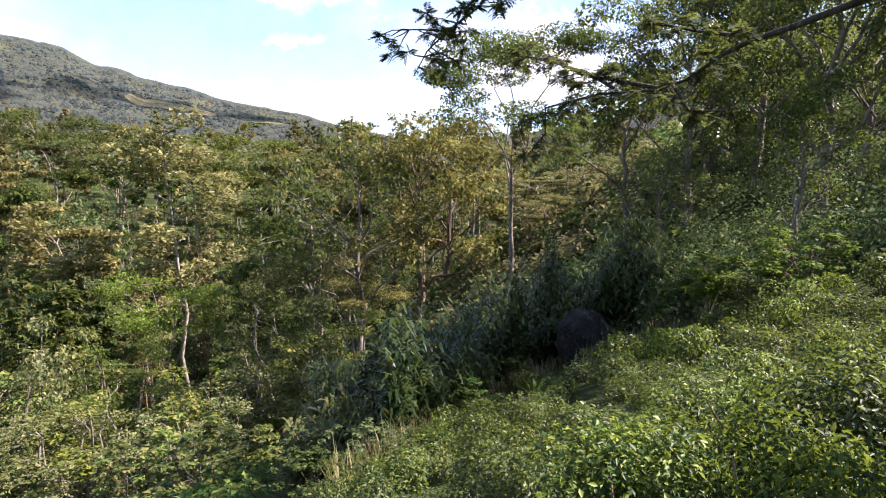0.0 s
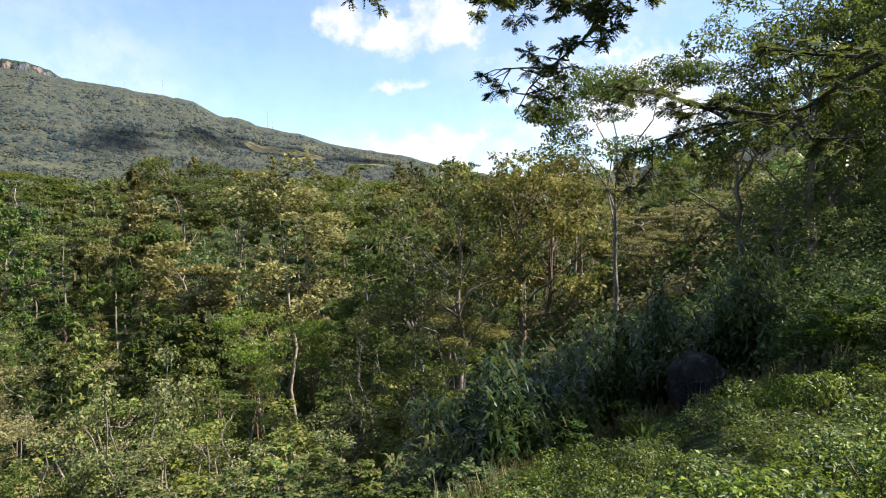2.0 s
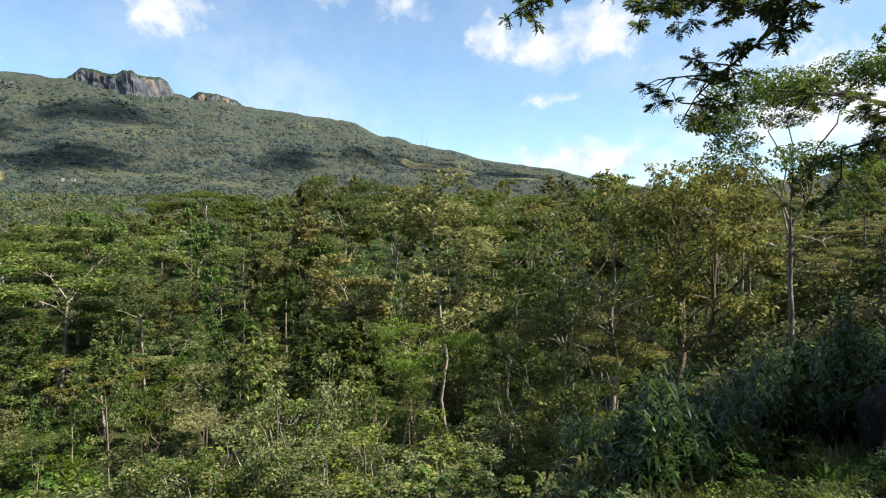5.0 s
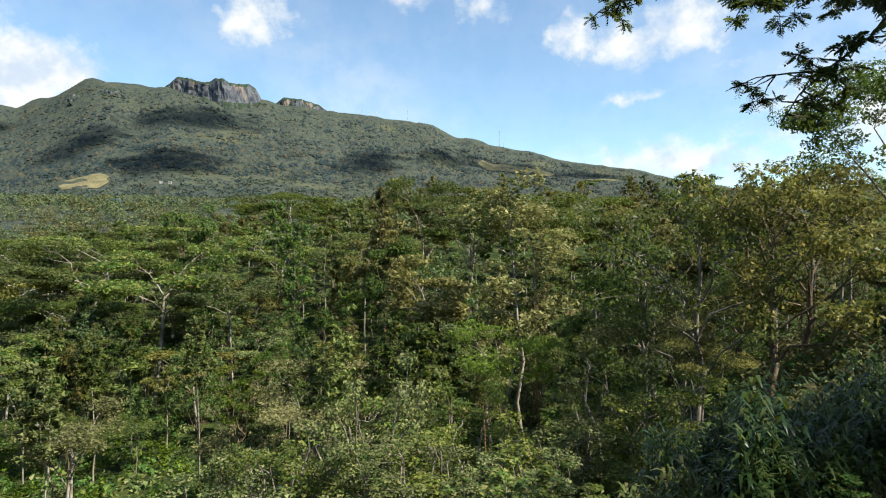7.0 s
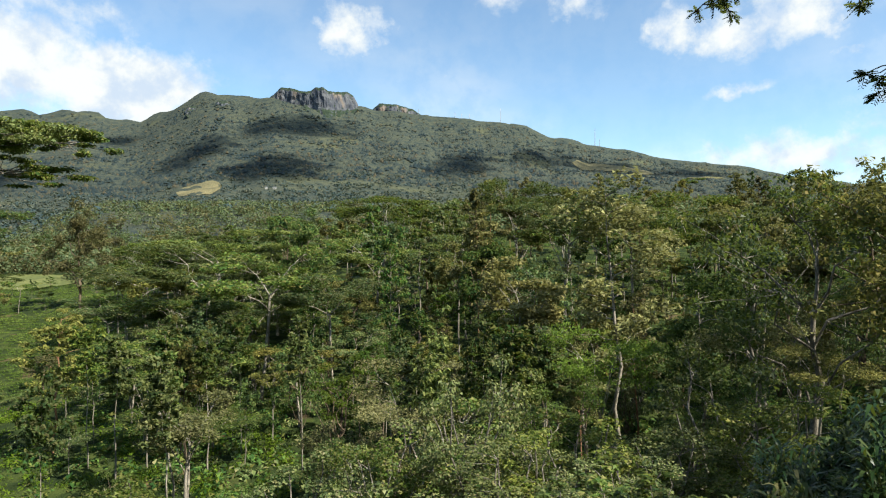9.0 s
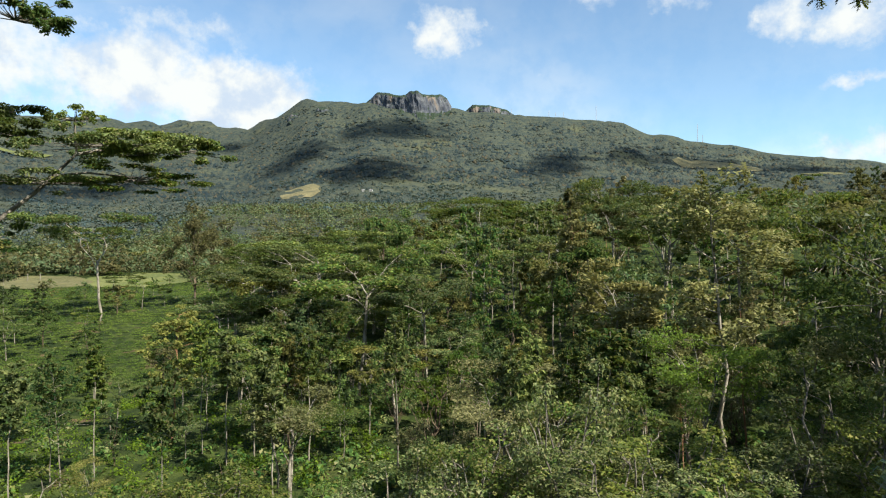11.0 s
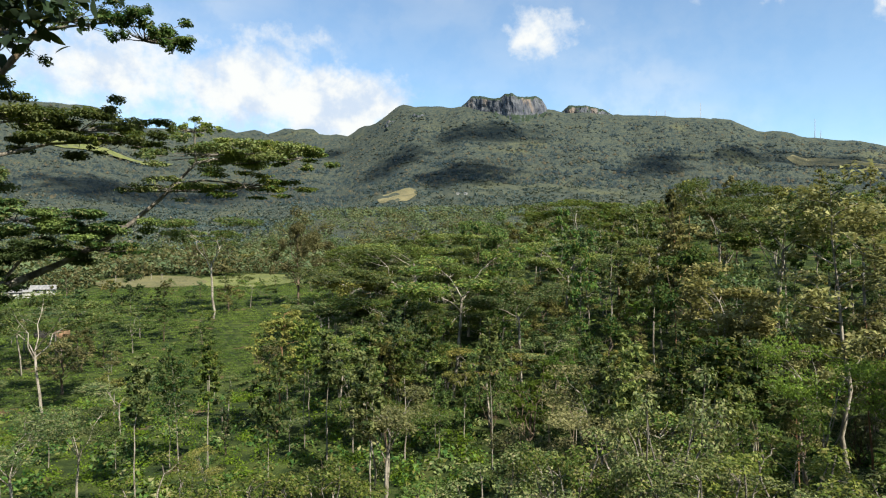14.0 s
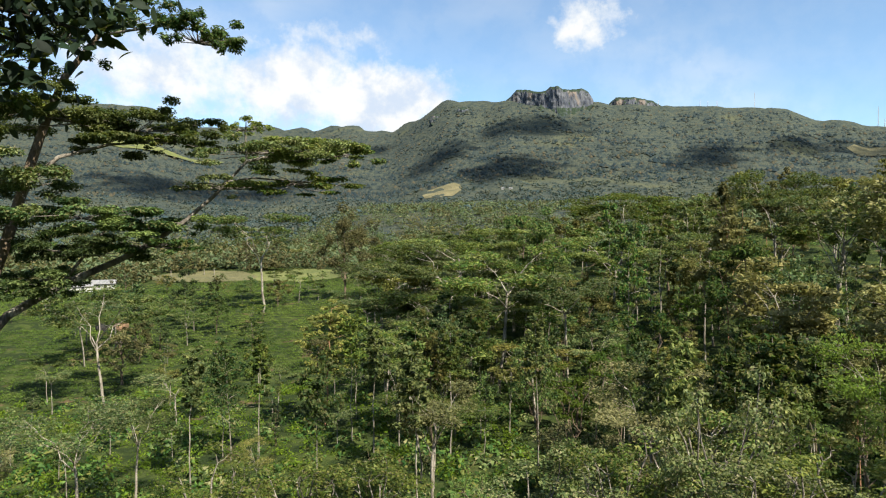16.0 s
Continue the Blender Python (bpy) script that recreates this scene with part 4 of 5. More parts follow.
def plant_far_woods():
    rng = random.Random(11)
    near, mid, far = [], [], []
    while len(near) < 7400:
        az, r = rng.uniform(-34, 59), 255 * 3.3 ** rng.random()
        if in_field(az, r) or cleared(az, r):
            continue
        p = bearing(az, 0, r)
        near.append((p.x, p.y, ground(p.x, p.y) + 1.0, rng.uniform(3.8, 8.0)))
    while len(mid) < 16000:
        az, r = rng.uniform(-34, 59), 600 * 2.6 ** rng.random()
        if cleared(az, r):
            continue
        p = bearing(az, 0, r)
        if noise.noise((p.x * 0.008, p.y * 0.008, 4.0)) < rng.uniform(-0.9, -0.1):
            continue
        mid.append((p.x, p.y, ground(p.x, p.y) - 0.5, 3.4 + 4.0 * rng.random() ** 2))
    while len(far) < 30000:
        az, r = rng.uniform(-34, 59), 1450 * 2.4 ** rng.random()
        if r > ridge_distance(az) - 110 or cleared(az, r):
            continue
        p = bearing(az, 0, r)
        if noise.noise((p.x * 0.006, p.y * 0.006, 4.0)) < rng.uniform(-0.8, 0.0):
            continue
        far.append((p.x, p.y, ground(p.x, p.y) - 1.5, 2.6 + 4.2 * rng.random() ** 2))
    scatter("valley_woods", "mixed green woods on the far side of the valley", "woods", near[:5000], LEAF_VALLEY, 0.265, 58, 21, 1.15)
    scatter("olive_woods", "olive-green trees scattered through the far woods", "woods", near[5000:6600], LEAF_BROWN, 0.27, 56, 24, 1.15)
    scatter("rusty_woods", "brownish trees scattered through the far woods", "woods", near[6600:], LEAF_RUSTY, 0.24, 70, 25, 1.2)
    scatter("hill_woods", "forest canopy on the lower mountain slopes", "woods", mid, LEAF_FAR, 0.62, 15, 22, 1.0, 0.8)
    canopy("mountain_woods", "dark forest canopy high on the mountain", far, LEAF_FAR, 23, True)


plant_far_woods()


# ---------------------------------------------------------------- terraced tea field and meadows across the valley
def plant_tea_field():
    rng = random.Random(14)
    spots = []
    r = 120.0
    while r < 268:
        az = 25.0
        while az < 60:
            if in_field(az, r) and rng.random() < 0.9 - 0.5 * ease(noise.noise((az * 0.35, r * 0.05, 8.0)), 0.15, 0.5):
                q = r + 4.5 * math.sin(az * 0.23) + 2.5 * noise.noise((az * 0.2, r * 0.03, 2.0)) + rng.uniform(-0.45, 0.45)
                p = bearing(az, 0, q)
                spots.append((p.x, p.y, ground(p.x, p.y) + 0.1, rng.uniform(0.55, 0.8)))
            az += math.degrees(1.0 / r)
        r += 2.6
    scatter("tea_field", "terraced rows of clipped green tea bushes", "tea field", spots, LEAF_FIELD, 0.36, 40, 31, 0.75)


plant_tea_field()


def meadow(name, label, az0, az1, r0, r1, mat, lift):
    """A clearing that lies on the land."""
    bm = bmesh.new()
    na, nr = 14, 8
    rows = []
    for i in range(na + 1):
        u = i / na
        line = []
        for j in range(nr + 1):
            w = j / nr
            round_off = math.sqrt(max(0.0, 1 - (2 * u - 1) ** 4)) * (0.9 + 0.2 * noise.noise((u * 5, az0, 0)))
            r = (r0 + r1) / 2 + (r1 - r0) * (w - 0.5) * round_off
            line.append(bm.verts.new(on_ground(az0 + (az1 - az0) * u, r, lift)))
        rows.append(line)
    for a, b in zip(rows, rows[1:]):
        for j in range(nr):
            bm.faces.new((a[j], a[j + 1], b[j + 1], b[j]))
    bmesh.ops.recalc_face_normals(bm, faces=bm.faces)
    for f in bm.faces:
        if f.normal.z < 0:
            f.normal_flip()
    tagged(new(name, bm_mesh(name, bm, mat, True)), label, "field", kind="structure")


meadow("meadow", "strip of short green grass beyond the tea", 29.6, 38.4, 257, 302, FIELD_GREEN, 0.25)
meadow("dry_field", "pale dry grass field in the valley", 37.4, 46.2, 257, 302, FIELD_DRY, 0.32)
meadow("dry_field", "tan clearing on the wooded mountain slope", 19.2, 22.9, 1275, 1440, FIELD_TAN, 1.0)
meadow("dry_field", "tan grassy spur below the ridge", -18.5, -11.5, 1970, 2090, FIELD_TAN, 1.2)
meadow("meadow", "pale green pasture in the far valley", 40, 50, 2400, 2560, FIELD_GREEN, 3)
meadow("dry_field", "small tan clearing on the slope", -24, -21, 2010, 2060, FIELD_DRY, 2.5)


# ---------------------------------------------------------------- cliffs and masts on the mountain
def cliff(name, label, far, nose, turn, top, base, seed):
    """A steep broken rock wall between the bearings of the top line: it stands nearest at the nose and turns back on both sides."""
    a0, a1 = top[0][0], top[-1][0]
    count = int((a1 - a0) / 0.06)
    bm = bmesh.new()
    lines = []
    for k in range(count + 1):
        az = a0 + (a1 - a0) * k / count
        el = steps(az, *top) + 0.07 * noise.noise((az * 2.1, seed, 0))
        low = steps(az, *base)
        pier = 16 * abs(noise.noise((az * 0.9, seed, 1.0))) + 7 * abs(noise.noise((az * 2.6, seed, 2.0)))
        r = far + turn * abs(az - nose) + pier
        line = []
        for lift, back in ((-0.7, -70), (-0.25, -30), (-0.05, -12), (0.1, -5), (0.28, -3), (0.45, 0), (0.6, 2), (0.74, 5), (0.86, 9), (0.94, 18), (1.0, 36), (0.97, 120), (0.4, 220)):
            z = EYE + (r + max(0.0, min(back, 36.0))) * math.tan(radians(low + (el - low) * lift))
            wob = 7.0 * noise.fractal((az * 2.2, lift * 3.0, seed + 5.0), 0.9, 2.0, 4)
            z += (4.0 if lift < 0.9 else 1.5) * noise.noise((az * 4.0, lift * 5.0, seed + 8.0))
            line.append(bm.verts.new((*bearing(az, 0, r + back + wob).xy, z)))
        lines.append(line)
    for p, q in zip(lines, lines[1:]):
        for j in range(len(p) - 1):
            bm.faces.new((p[j], q[j], q[j + 1], p[j + 1]))
    bmesh.ops.recalc_face_normals(bm, faces=bm.faces)
    tagged(new(name, bm_mesh(name, bm, ROCK)), label, "cliff")


cliff("cliff", "broken grey rock cliff with tan patches for sunlight crowning the mountain", 2280, 10.6, 34,
      ((7.6, 11.7), (8.0, 12.4), (8.5, 12.75), (9.6, 12.72), (10.2, 12.78), (10.7, 13.05), (11.4, 13.02), (11.8, 12.7), (12.6, 12.66), (13.2, 12.85), (14.3, 12.88), (14.8, 12.4), (15.4, 11.9)),
      ((7.6, 11.3), (9.6, 11.2), (11.4, 11.2), (12.2, 11.4), (13.5, 11.2), (15.4, 11.4)), 3)
cliff("cliff", "low weathered rock band below the ridge", 2440, 4.6, 12, ((1.9, 10.9), (2.8, 11.4), (4.2, 11.78), (5.7, 11.85), (6.3, 11.35)), ((2.0, 10.4), (3.9, 10.4), (6.3, 10.7)), 4)
cliff("cliff", "pale rock outcrop on the mountain's shoulder", 2400, 19.2, 20, ((18.4, 11.0), (18.8, 11.45), (19.5, 11.5), (20.0, 11.0)), ((18.4, 10.5), (20.0, 10.5)), 9)
cliff("cliff", "small grey rock outcrop on the mountain's shoulder", 2440, 21.5, 20, ((21.0, 10.6), (21.3, 10.9), (21.8, 10.85), (22.1, 10.5)), ((21.0, 10.2), (22.1, 10.1)), 11)
cliff("cliff", "brown rock outcrop on the ridge", 2450, -6.3, 20, ((-7.0, 9.6), (-6.4, 10.1), (-5.9, 10.0)), ((-7.0, 9.2), (-5.9, 9.4)), 7)


def mast(az, el0, el1, wide=1.3):
    """A slim lattice mast on the skyline."""
    far = ridge_distance(az)
    base, top = EYE + far * math.tan(radians(el0)) - 6, EYE + far * math.tan(radians(el1))
    root = thing("radio_mast", "slim steel lattice mast on the ridge", "mast", "masts on the ridge")
    c = bearing(az, 0, far)
    root.location = (c.x, c.y, base)
    h = top - base
    for k in range(3):
        b = 2.094 * k
        leg = np.array([(wide * math.cos(b), wide * math.sin(b), 0), (wide * 0.35 * math.cos(b), wide * 0.35 * math.sin(b), h)])
        part("leg", raw_mesh("leg", *tubes([(leg, (0.45, 0.30))], 4), STEEL), root)
    ties = []
    for k in range(9):
        z, w = h * k / 9, wide * (1 - 0.65 * k / 9)
        b = 2.094 * k
        ties.append((np.array([(w * math.cos(b), w * math.sin(b), z), (w * math.cos(b + 2.094), w * math.sin(b + 2.094), z + h / 9)]), (0.2, 0.2)))
    part("lattice", raw_mesh("lattice", *tubes(ties, 4), STEEL), root)


for az, el0, el1 in ((-1.1, 10.6, 11.2), (-1.7, 10.6, 11.0), (-2.4, 10.5, 11.0), (-5.2, 10.1, 11.4), (-13.5, 8.0, 9.4), (-13.9, 7.8, 8.5), (2.2, 10.9, 11.4)):
    mast(az, el0, el1)


def slope_at(az, el):
    """How far off the mountain slope stands that many degrees over the level of the eye."""
    r = 650.0
    while r < ridge_distance(az) and on_ground(az, r).z < EYE + r * math.tan(radians(el)):
        r += 10.0
    return r


def cloud(az, el, wide, deep, seed):
    """A fair-weather cloud high over the slope that it shades."""
    p = on_ground(az, slope_at(az, el))
    up = 1300.0
    sunward = bearing(SUN_AZ, 0, up / math.tan(radians(SUN_EL)))
    bm = bmesh.new()
    bmesh.ops.create_icosphere(bm, subdivisions=4, radius=1.0)
    for v in bm.verts:
        v.co *= 1.2 + 0.5 * noise.fractal(v.co * 1.6 + Vector((seed * 3.1, 0, 0)), 0.8, 2.1, 5)
        v.co.z = max(-0.25, v.co.z)
    ob = new("cloud", bm_mesh("cloud", bm, CLOUD, True))
    ob.location, ob.scale = p + sunward + Vector((0, 0, up)), (wide, deep, 35)
    ob.rotation_euler = (0, 0, radians(az))
    tagged(ob, "white fair-weather cloud that shades the mountain", "cloud", "clouds over the mountain", "structure")


for az, el, wide, deep, seed in ((20.7, 7.4, 75, 210, 1), (14.6, 6.0, 120, 190, 2), (-2.5, 6.7, 85, 230, 3), (-8.7, 6.9, 75, 180, 4), (44.5, 4.2, 190, 280, 5), (12.5, 9.6, 190, 170, 6),
                                 (-15, 6.0, 190, 110, 7), (36, 3.8, 90, 230, 8), (27, 7.6, 60, 120, 9), (-22, 5.2, 120, 90, 10)):
    cloud(az, el, wide, deep, seed)


# ---------------------------------------------------------------- buildings in the valley
def house(az, r, long, deep, tall, roof, turn, label):
    """A small gabled house: walls, roof, door and windows."""
    root = thing("house", label, "house", "houses in the valley")
    p = on_ground(az, r)
    root.location, root.rotation_euler = p, (0, 0, radians(turn))
    bm = bmesh.new()
    bmesh.ops.create_cube(bm, size=1, matrix=Matrix.Translation((0, 0, tall / 2 - 0.5)) @ Matrix.Diagonal((long, deep, tall + 1, 1)))
    part("wall", bm_mesh("wall", bm, PLASTER), root)
    bm = bmesh.new()
    e, h = 0.5, deep * 0.28
    ring = [(-deep / 2 - e, tall - 0.1), (0, tall + h), (deep / 2 + e, tall - 0.1), (deep / 2 + e, tall + 0.08), (0, tall + h + 0.2), (-deep / 2 - e, tall + 0.08)]
    ends = [[bm.verts.new((x, y, z)) for y, z in ring] for x in (-long / 2 - e, long / 2 + e)]
    for j in range(6):
        bm.faces.new((ends[0][j], ends[0][(j + 1) % 6], ends[1][(j + 1) % 6], ends[1][j]))
    for end in ends:
        bm.faces.new((end[0], end[1], end[4], end[5]))
        bm.faces.new((end[1], end[2], end[3], end[4]))
    bmesh.ops.recalc_face_normals(bm, faces=bm.faces)
    part("roof", bm_mesh("roof", bm, roof), root)
    for k in range(max(2, int(long / 2.6))):
        x = -long / 2 + (k + 0.6) * 2.5
        bm = bmesh.new()
        door = k == 1
        bmesh.ops.create_cube(bm, size=1, matrix=Matrix.Translation((x, -deep / 2 - 0.02, 1.0 if door else 1.5)) @ Matrix.Diagonal((0.9, 0.08, 2.0 if door else 1.0, 1)))
        part("door" if door else "window", bm_mesh("opening", bm, DARK), root)


house(27.9, 262, 9.0, 5.0, 2.6, TILE, 25, "small white house with rusty roof among the trees")
house(45.8, 430, 9.0, 6.0, 2.8, TIN, 10, "small white house far down the valley")
house(49.3, 256, 7.0, 4.0, 2.0, TIN, 40, "long low house with grey tin roof")
house(51.0, 252, 7.0, 4.0, 2.2, TIN, 60, "low house with pale tin roof beside the field")
house(53.3, 232, 4.5, 3.0, 2.0, TIN, 50, "white shed beside the bare earth track")
house(3.4, 205, 4.0, 3.0, 2.0, TILE, 20, "small brown hut at the wood's edge")
house(14.9, 1290, 6.0, 4.0, 2.2, TIN, 0, "white building on the mountain slope")
house(15.6, 1300, 5.0, 4.0, 2.2, TIN, 20, "pale building on the mountain slope")


# ---------------------------------------------------------------- tea slope beside the viewpoint
def tea_bush_meshes(rng, count, leaf):
    heads = [((rng.normal(0, 0.22), rng.normal(0, 0.22), rng.uniform(0.36, 0.5)), (rng.uniform(0.28, 0.42), rng.uniform(0.28, 0.42), rng.uniform(0.22, 0.34))) for _ in range(6)]
    heads.append(((0, 0, 0.26), (0.42, 0.42, 0.26)))
    leaves = crown_mesh("foliage", rng, heads, count, leaf, LEAF_TEA, 0.48, False, 0.55, False, 0.0)
    stems = []
    for k in range(7):
        a = k * 0.9 + rng.uniform(-0.3, 0.3)
        stems.append((wander(rng, (0, 0, -0.15), (0.38 * math.cos(a), 0.38 * math.sin(a), rng.uniform(0.35, 0.62)), 4, 0.08), (0.02, 0.015, 0.01, 0.006)))
    return leaves, raw_mesh("stem", *tubes(stems, 5), BARK_BROWN, True)


def plant_tea():
    rng = random.Random(17)
    kinds = {}
    for level, count, leaf in (("close", 5200, 0.046), ("middle", 1700, 0.066), ("off", 950, 0.085)):
        kinds[level] = [tea_bush_meshes(np.random.default_rng(200 + k + count), count, leaf) for k in range(4)]
    y = -3.0
    while y < 15:
        x = 0.3
        while x < 19:
            px, py = x + rng.uniform(-0.22, 0.22), y + rng.uniform(-0.22, 0.22)
            r = math.hypot(px, py)
            if in_tea(px, py) and abs(px - 14.8) + abs(py - 11.7) > 1.9 and r > 2.0 and math.degrees(math.atan2(-px, py)) > -88 and (r < 7 or rng.random() < 0.88) and noise.noise((px * 0.42, py * 0.42, 2.0)) < (0.33 if r > 5 else 9):
                leaves, stems = kinds["close" if r < 5.5 else "middle" if r < 12 else "off"][rng.randrange(4)]
                root = thing("tea_bush", "clipped tea bush with glossy green leaves on the slope", "bush", "tea bushes on the slope")
                root.location = (px, py, ground(px, py) - 0.05)
                s = rng.uniform(0.85, 1.2) if r < 5 else rng.uniform(0.68, 1.05)
                root.rotation_euler, root.scale = (0, 0, rng.uniform(0, 6.28)), (s, s, rng.uniform(0.45, 1.15))
                part("foliage", leaves, root)
                part("stem", stems, root)
            x += 1.06
        y += 1.02


plant_tea()


def boulder(x, y, size, mat, label):
    bm = bmesh.new()
    bmesh.ops.create_icosphere(bm, subdivisions=4, radius=1.0)
    for v in bm.verts:
        p = v.co.copy()
        v.co *= 1 + 0.22 * noise.noise(p * 1.1) + 0.10 * noise.noise(p * 2.7 + Vector((5, 0, 0))) + 0.03 * noise.noise(p * 8)
        v.co.x = max(-0.85, min(0.9, v.co.x))
        v.co.z = min(0.95 - 0.25 * v.co.x, v.co.z)
    ob = new("boulder", bm_mesh("boulder", bm, mat, True))
    ob.location, ob.scale = (x, y, ground(x, y) + size * 0.62), (size * 0.9, size * 0.85, size * 1.05)
    tagged(ob, label, "boulder")


boulder(15.1, 12.0, 0.98, BOULDER, "dark weathered boulder at the edge of the tea")
boulder(*bearing(48.2, 0, 176).xy, 1.9, EARTH, "tan boulder on the far tea field")
boulder(*bearing(49.6, 0, 178).xy, 1.5, BOULDER, "dark boulder on the far tea field")


def fence_post(az, r, tall):
    """A weathered post with a short top rail."""
    root = thing("fence_post", "pale weathered wooden post beside the dry field", "post", "posts by the field")
    root.location = on_ground(az, r)
    part("post", raw_mesh("post", *tubes([(np.array([(0, 0, -0.4), (0.03, 0, tall * 0.5), (0, 0.04, tall)]), (0.16, 0.14, 0.11))], 7), BARK_PALE, True), root)
    part("rail", raw_mesh("rail", *tubes([(np.array([(-0.5, 0, tall * 0.86), (0.5, 0, tall * 0.88)]), (0.06, 0.06))], 5), BARK_PALE, True), root)


for az, r, tall in ((44.4, 284, 2.9), (41.8, 288, 3.0), (41.0, 289, 3.0), (43.1, 286, 2.2)):
    fence_post(az, r, tall)


# ---------------------------------------------------------------- cane thicket
def cane(name, label, spots, seed, tall, mat):
    """Tall grass: arching blades round each stalk, all in one sheet."""
    rng = np.random.default_rng(seed)
    verts, faces = [], []
    for x, y in spots:
        z, h = ground(x, y), tall * (0.65 + 0.8 * noise.noise((x * 0.7, y * 0.7, 6.0))) * rng.uniform(0.6, 1.25)
        for k in range(26):
            a, lift = rng.uniform(0, 6.283), h * rng.uniform(0.12, 1.0)
            out, length = np.array([math.cos(a), math.sin(a), 0.0]), rng.uniform(0.20, 0.44)
            side = np.array([-out[1], out[0], 0.0]) * rng.uniform(0.028, 0.050)
            root = np.array([x, y, z + lift]) + out * 0.05
            mid = root + out * length * 0.5 + (0, 0, length * rng.uniform(0.1, 0.7))
            tip = root + out * length * rng.uniform(0.85, 1.15) + (0, 0, length * rng.uniform(-0.35, 0.6))
            b = len(verts)
            verts += [root - side * 0.5, root + side * 0.5, mid - side, mid + side, tip]
            faces += [(b, b + 1, b + 3), (b, b + 3, b + 2), (b + 2, b + 3, b + 4)]
        b = len(verts)
        verts += [np.array([x - 0.03, y, z - 0.1]), np.array([x + 0.03, y, z - 0.1]), np.array([x, y, z + h])]
        faces.append((b, b + 1, b + 2))
    tagged(new(name, raw_mesh(name, verts, faces, mat)), label, "tall grass", kind="stuff")


def plant_cane():
    rng = random.Random(23)
    dark, light = [], []
    while len(dark) < 2900:
        az, r = rng.uniform(-57, -24), rng.uniform(10, 31)
        p = bearing(az, 0, r)
        edge = min(18.2, 5.7 / max(0.2, math.cos(radians(az)) - 0.58 * math.sin(radians(-az))))
        if r < edge + 0.8 or az > -34 and r < 17 or r > edge + 11 or rng.random() > (az + 57) * 2 or rng.random() > (-25.5 - az) * 0.2 or (p - Vector((14.1, 11.4, 0))).length < 2.0:
            continue
        dark.append((p.x, p.y))
    while len(light) < 330:
        az, r = rng.uniform(-33.5, -25), rng.uniform(12.5, 17.5)
        p = bearing(az, 0, r)
        light.append((p.x, p.y))
    # same cane twice: shade put into the dark leaves, sunlight into the pale ones
    cane("cane_thicket", "tall dense cane grass with arching leaves, coloured dark for shade", dark, 41, 3.1, LEAF_CANE)
    cane("cane_clump", "clump of tall cane grass below the tea, coloured pale for sunlight", light, 42, 1.7, LEAF_BROAD)


plant_cane()


def bush(kind, az, r, height, width, name, label):
    root = tree(kind, *bearing(az, 0, r).xy, height, width, "far")
    root.name = name
    tagged(root, label, "bush", "shrubs by the tea")


for az, r, height, width in ((-62, 18.6, 1.9, 2.4), (-64.5, 17.6, 1.6, 2.0), (-68.5, 16.4, 1.8, 2.4), (-59.5, 19.2, 1.4, 2.0)):
    bush("fresh", az, r, height, width, "shrub", "bright green feathery shrub above the tea slope")
for az, r, height, width in ((-57, 22, 1.8, 2.6), (-60, 19, 1.5, 2.2), (-54.5, 22.5, 1.4, 2.0), (-48.5, 21, 1.3, 1.8), (-45, 18.5, 1.2, 1.7), (-41, 15.5, 1.3, 1.9), (-37, 13.5, 1.0, 1.5),
                             (-32, 11.5, 1.1, 1.6), (-27, 10.8, 1.0, 1.6), (-35, 17, 2.4, 3.0), (-39, 20, 2.8, 3.2), (-34, 23, 3.2, 3.6), (-37, 25, 3.0, 3.4)):
    bush("round", az, r, height, width, "shrub", "dark green bushy shrub at the edge of the tea")


for az, r, height, width in ((-17, 19, 2.0, 2.8), (-20, 22, 2.4, 3.2), (-15, 24, 3.0, 3.8), (-12, 27, 3.2, 4.0)):
    bush("bushy", az, r, height, width, "shrub", "pale green broad-leaved shrub below the tea slope")


def fern(az, r, tall, seed):
    """A fern: arching fronds with paired leaflets."""
    rng = np.random.default_rng(seed)
    root = thing("fern", "small bright green fern at the edge of the tea", "fern", "ferns by the tea")
    root.location = on_ground(az, r)
    for k in range(9):
        a = k * 0.7 + rng.uniform(-0.2, 0.2)
        out = np.array([math.cos(a), math.sin(a), 0])
        side = np.array([-out[1], out[0], 0])
        rib = [out * tall * 0.75 * u + (0, 0, tall * (1.15 * u - 0.55 * u * u) + 0.05) for u in np.linspace(0, 1, 14)]
        verts, faces = list(rib), []
        for j in range(13):
            w = tall * 0.2 * math.sin(3.0 * min(1.0, j / 12 * 0.9 + 0.1)) + 0.01
            for sgn in (-1, 1):
                faces.append((j, j + 1, len(verts)))
                verts.append(rib[j] + side * sgn * w + out * w * 0.45 + (0, 0, -0.2 * w))
        part("frond", raw_mesh("frond", verts, faces, LEAF_FRESH), root)


for az, r, tall in ((-41.7, 14.2, 0.75), (-37.5, 11.8, 0.6), (-47.0, 15.8, 0.7), (-33.0, 9.8, 0.55)):
    fern(az, r, tall, int(r * 10))


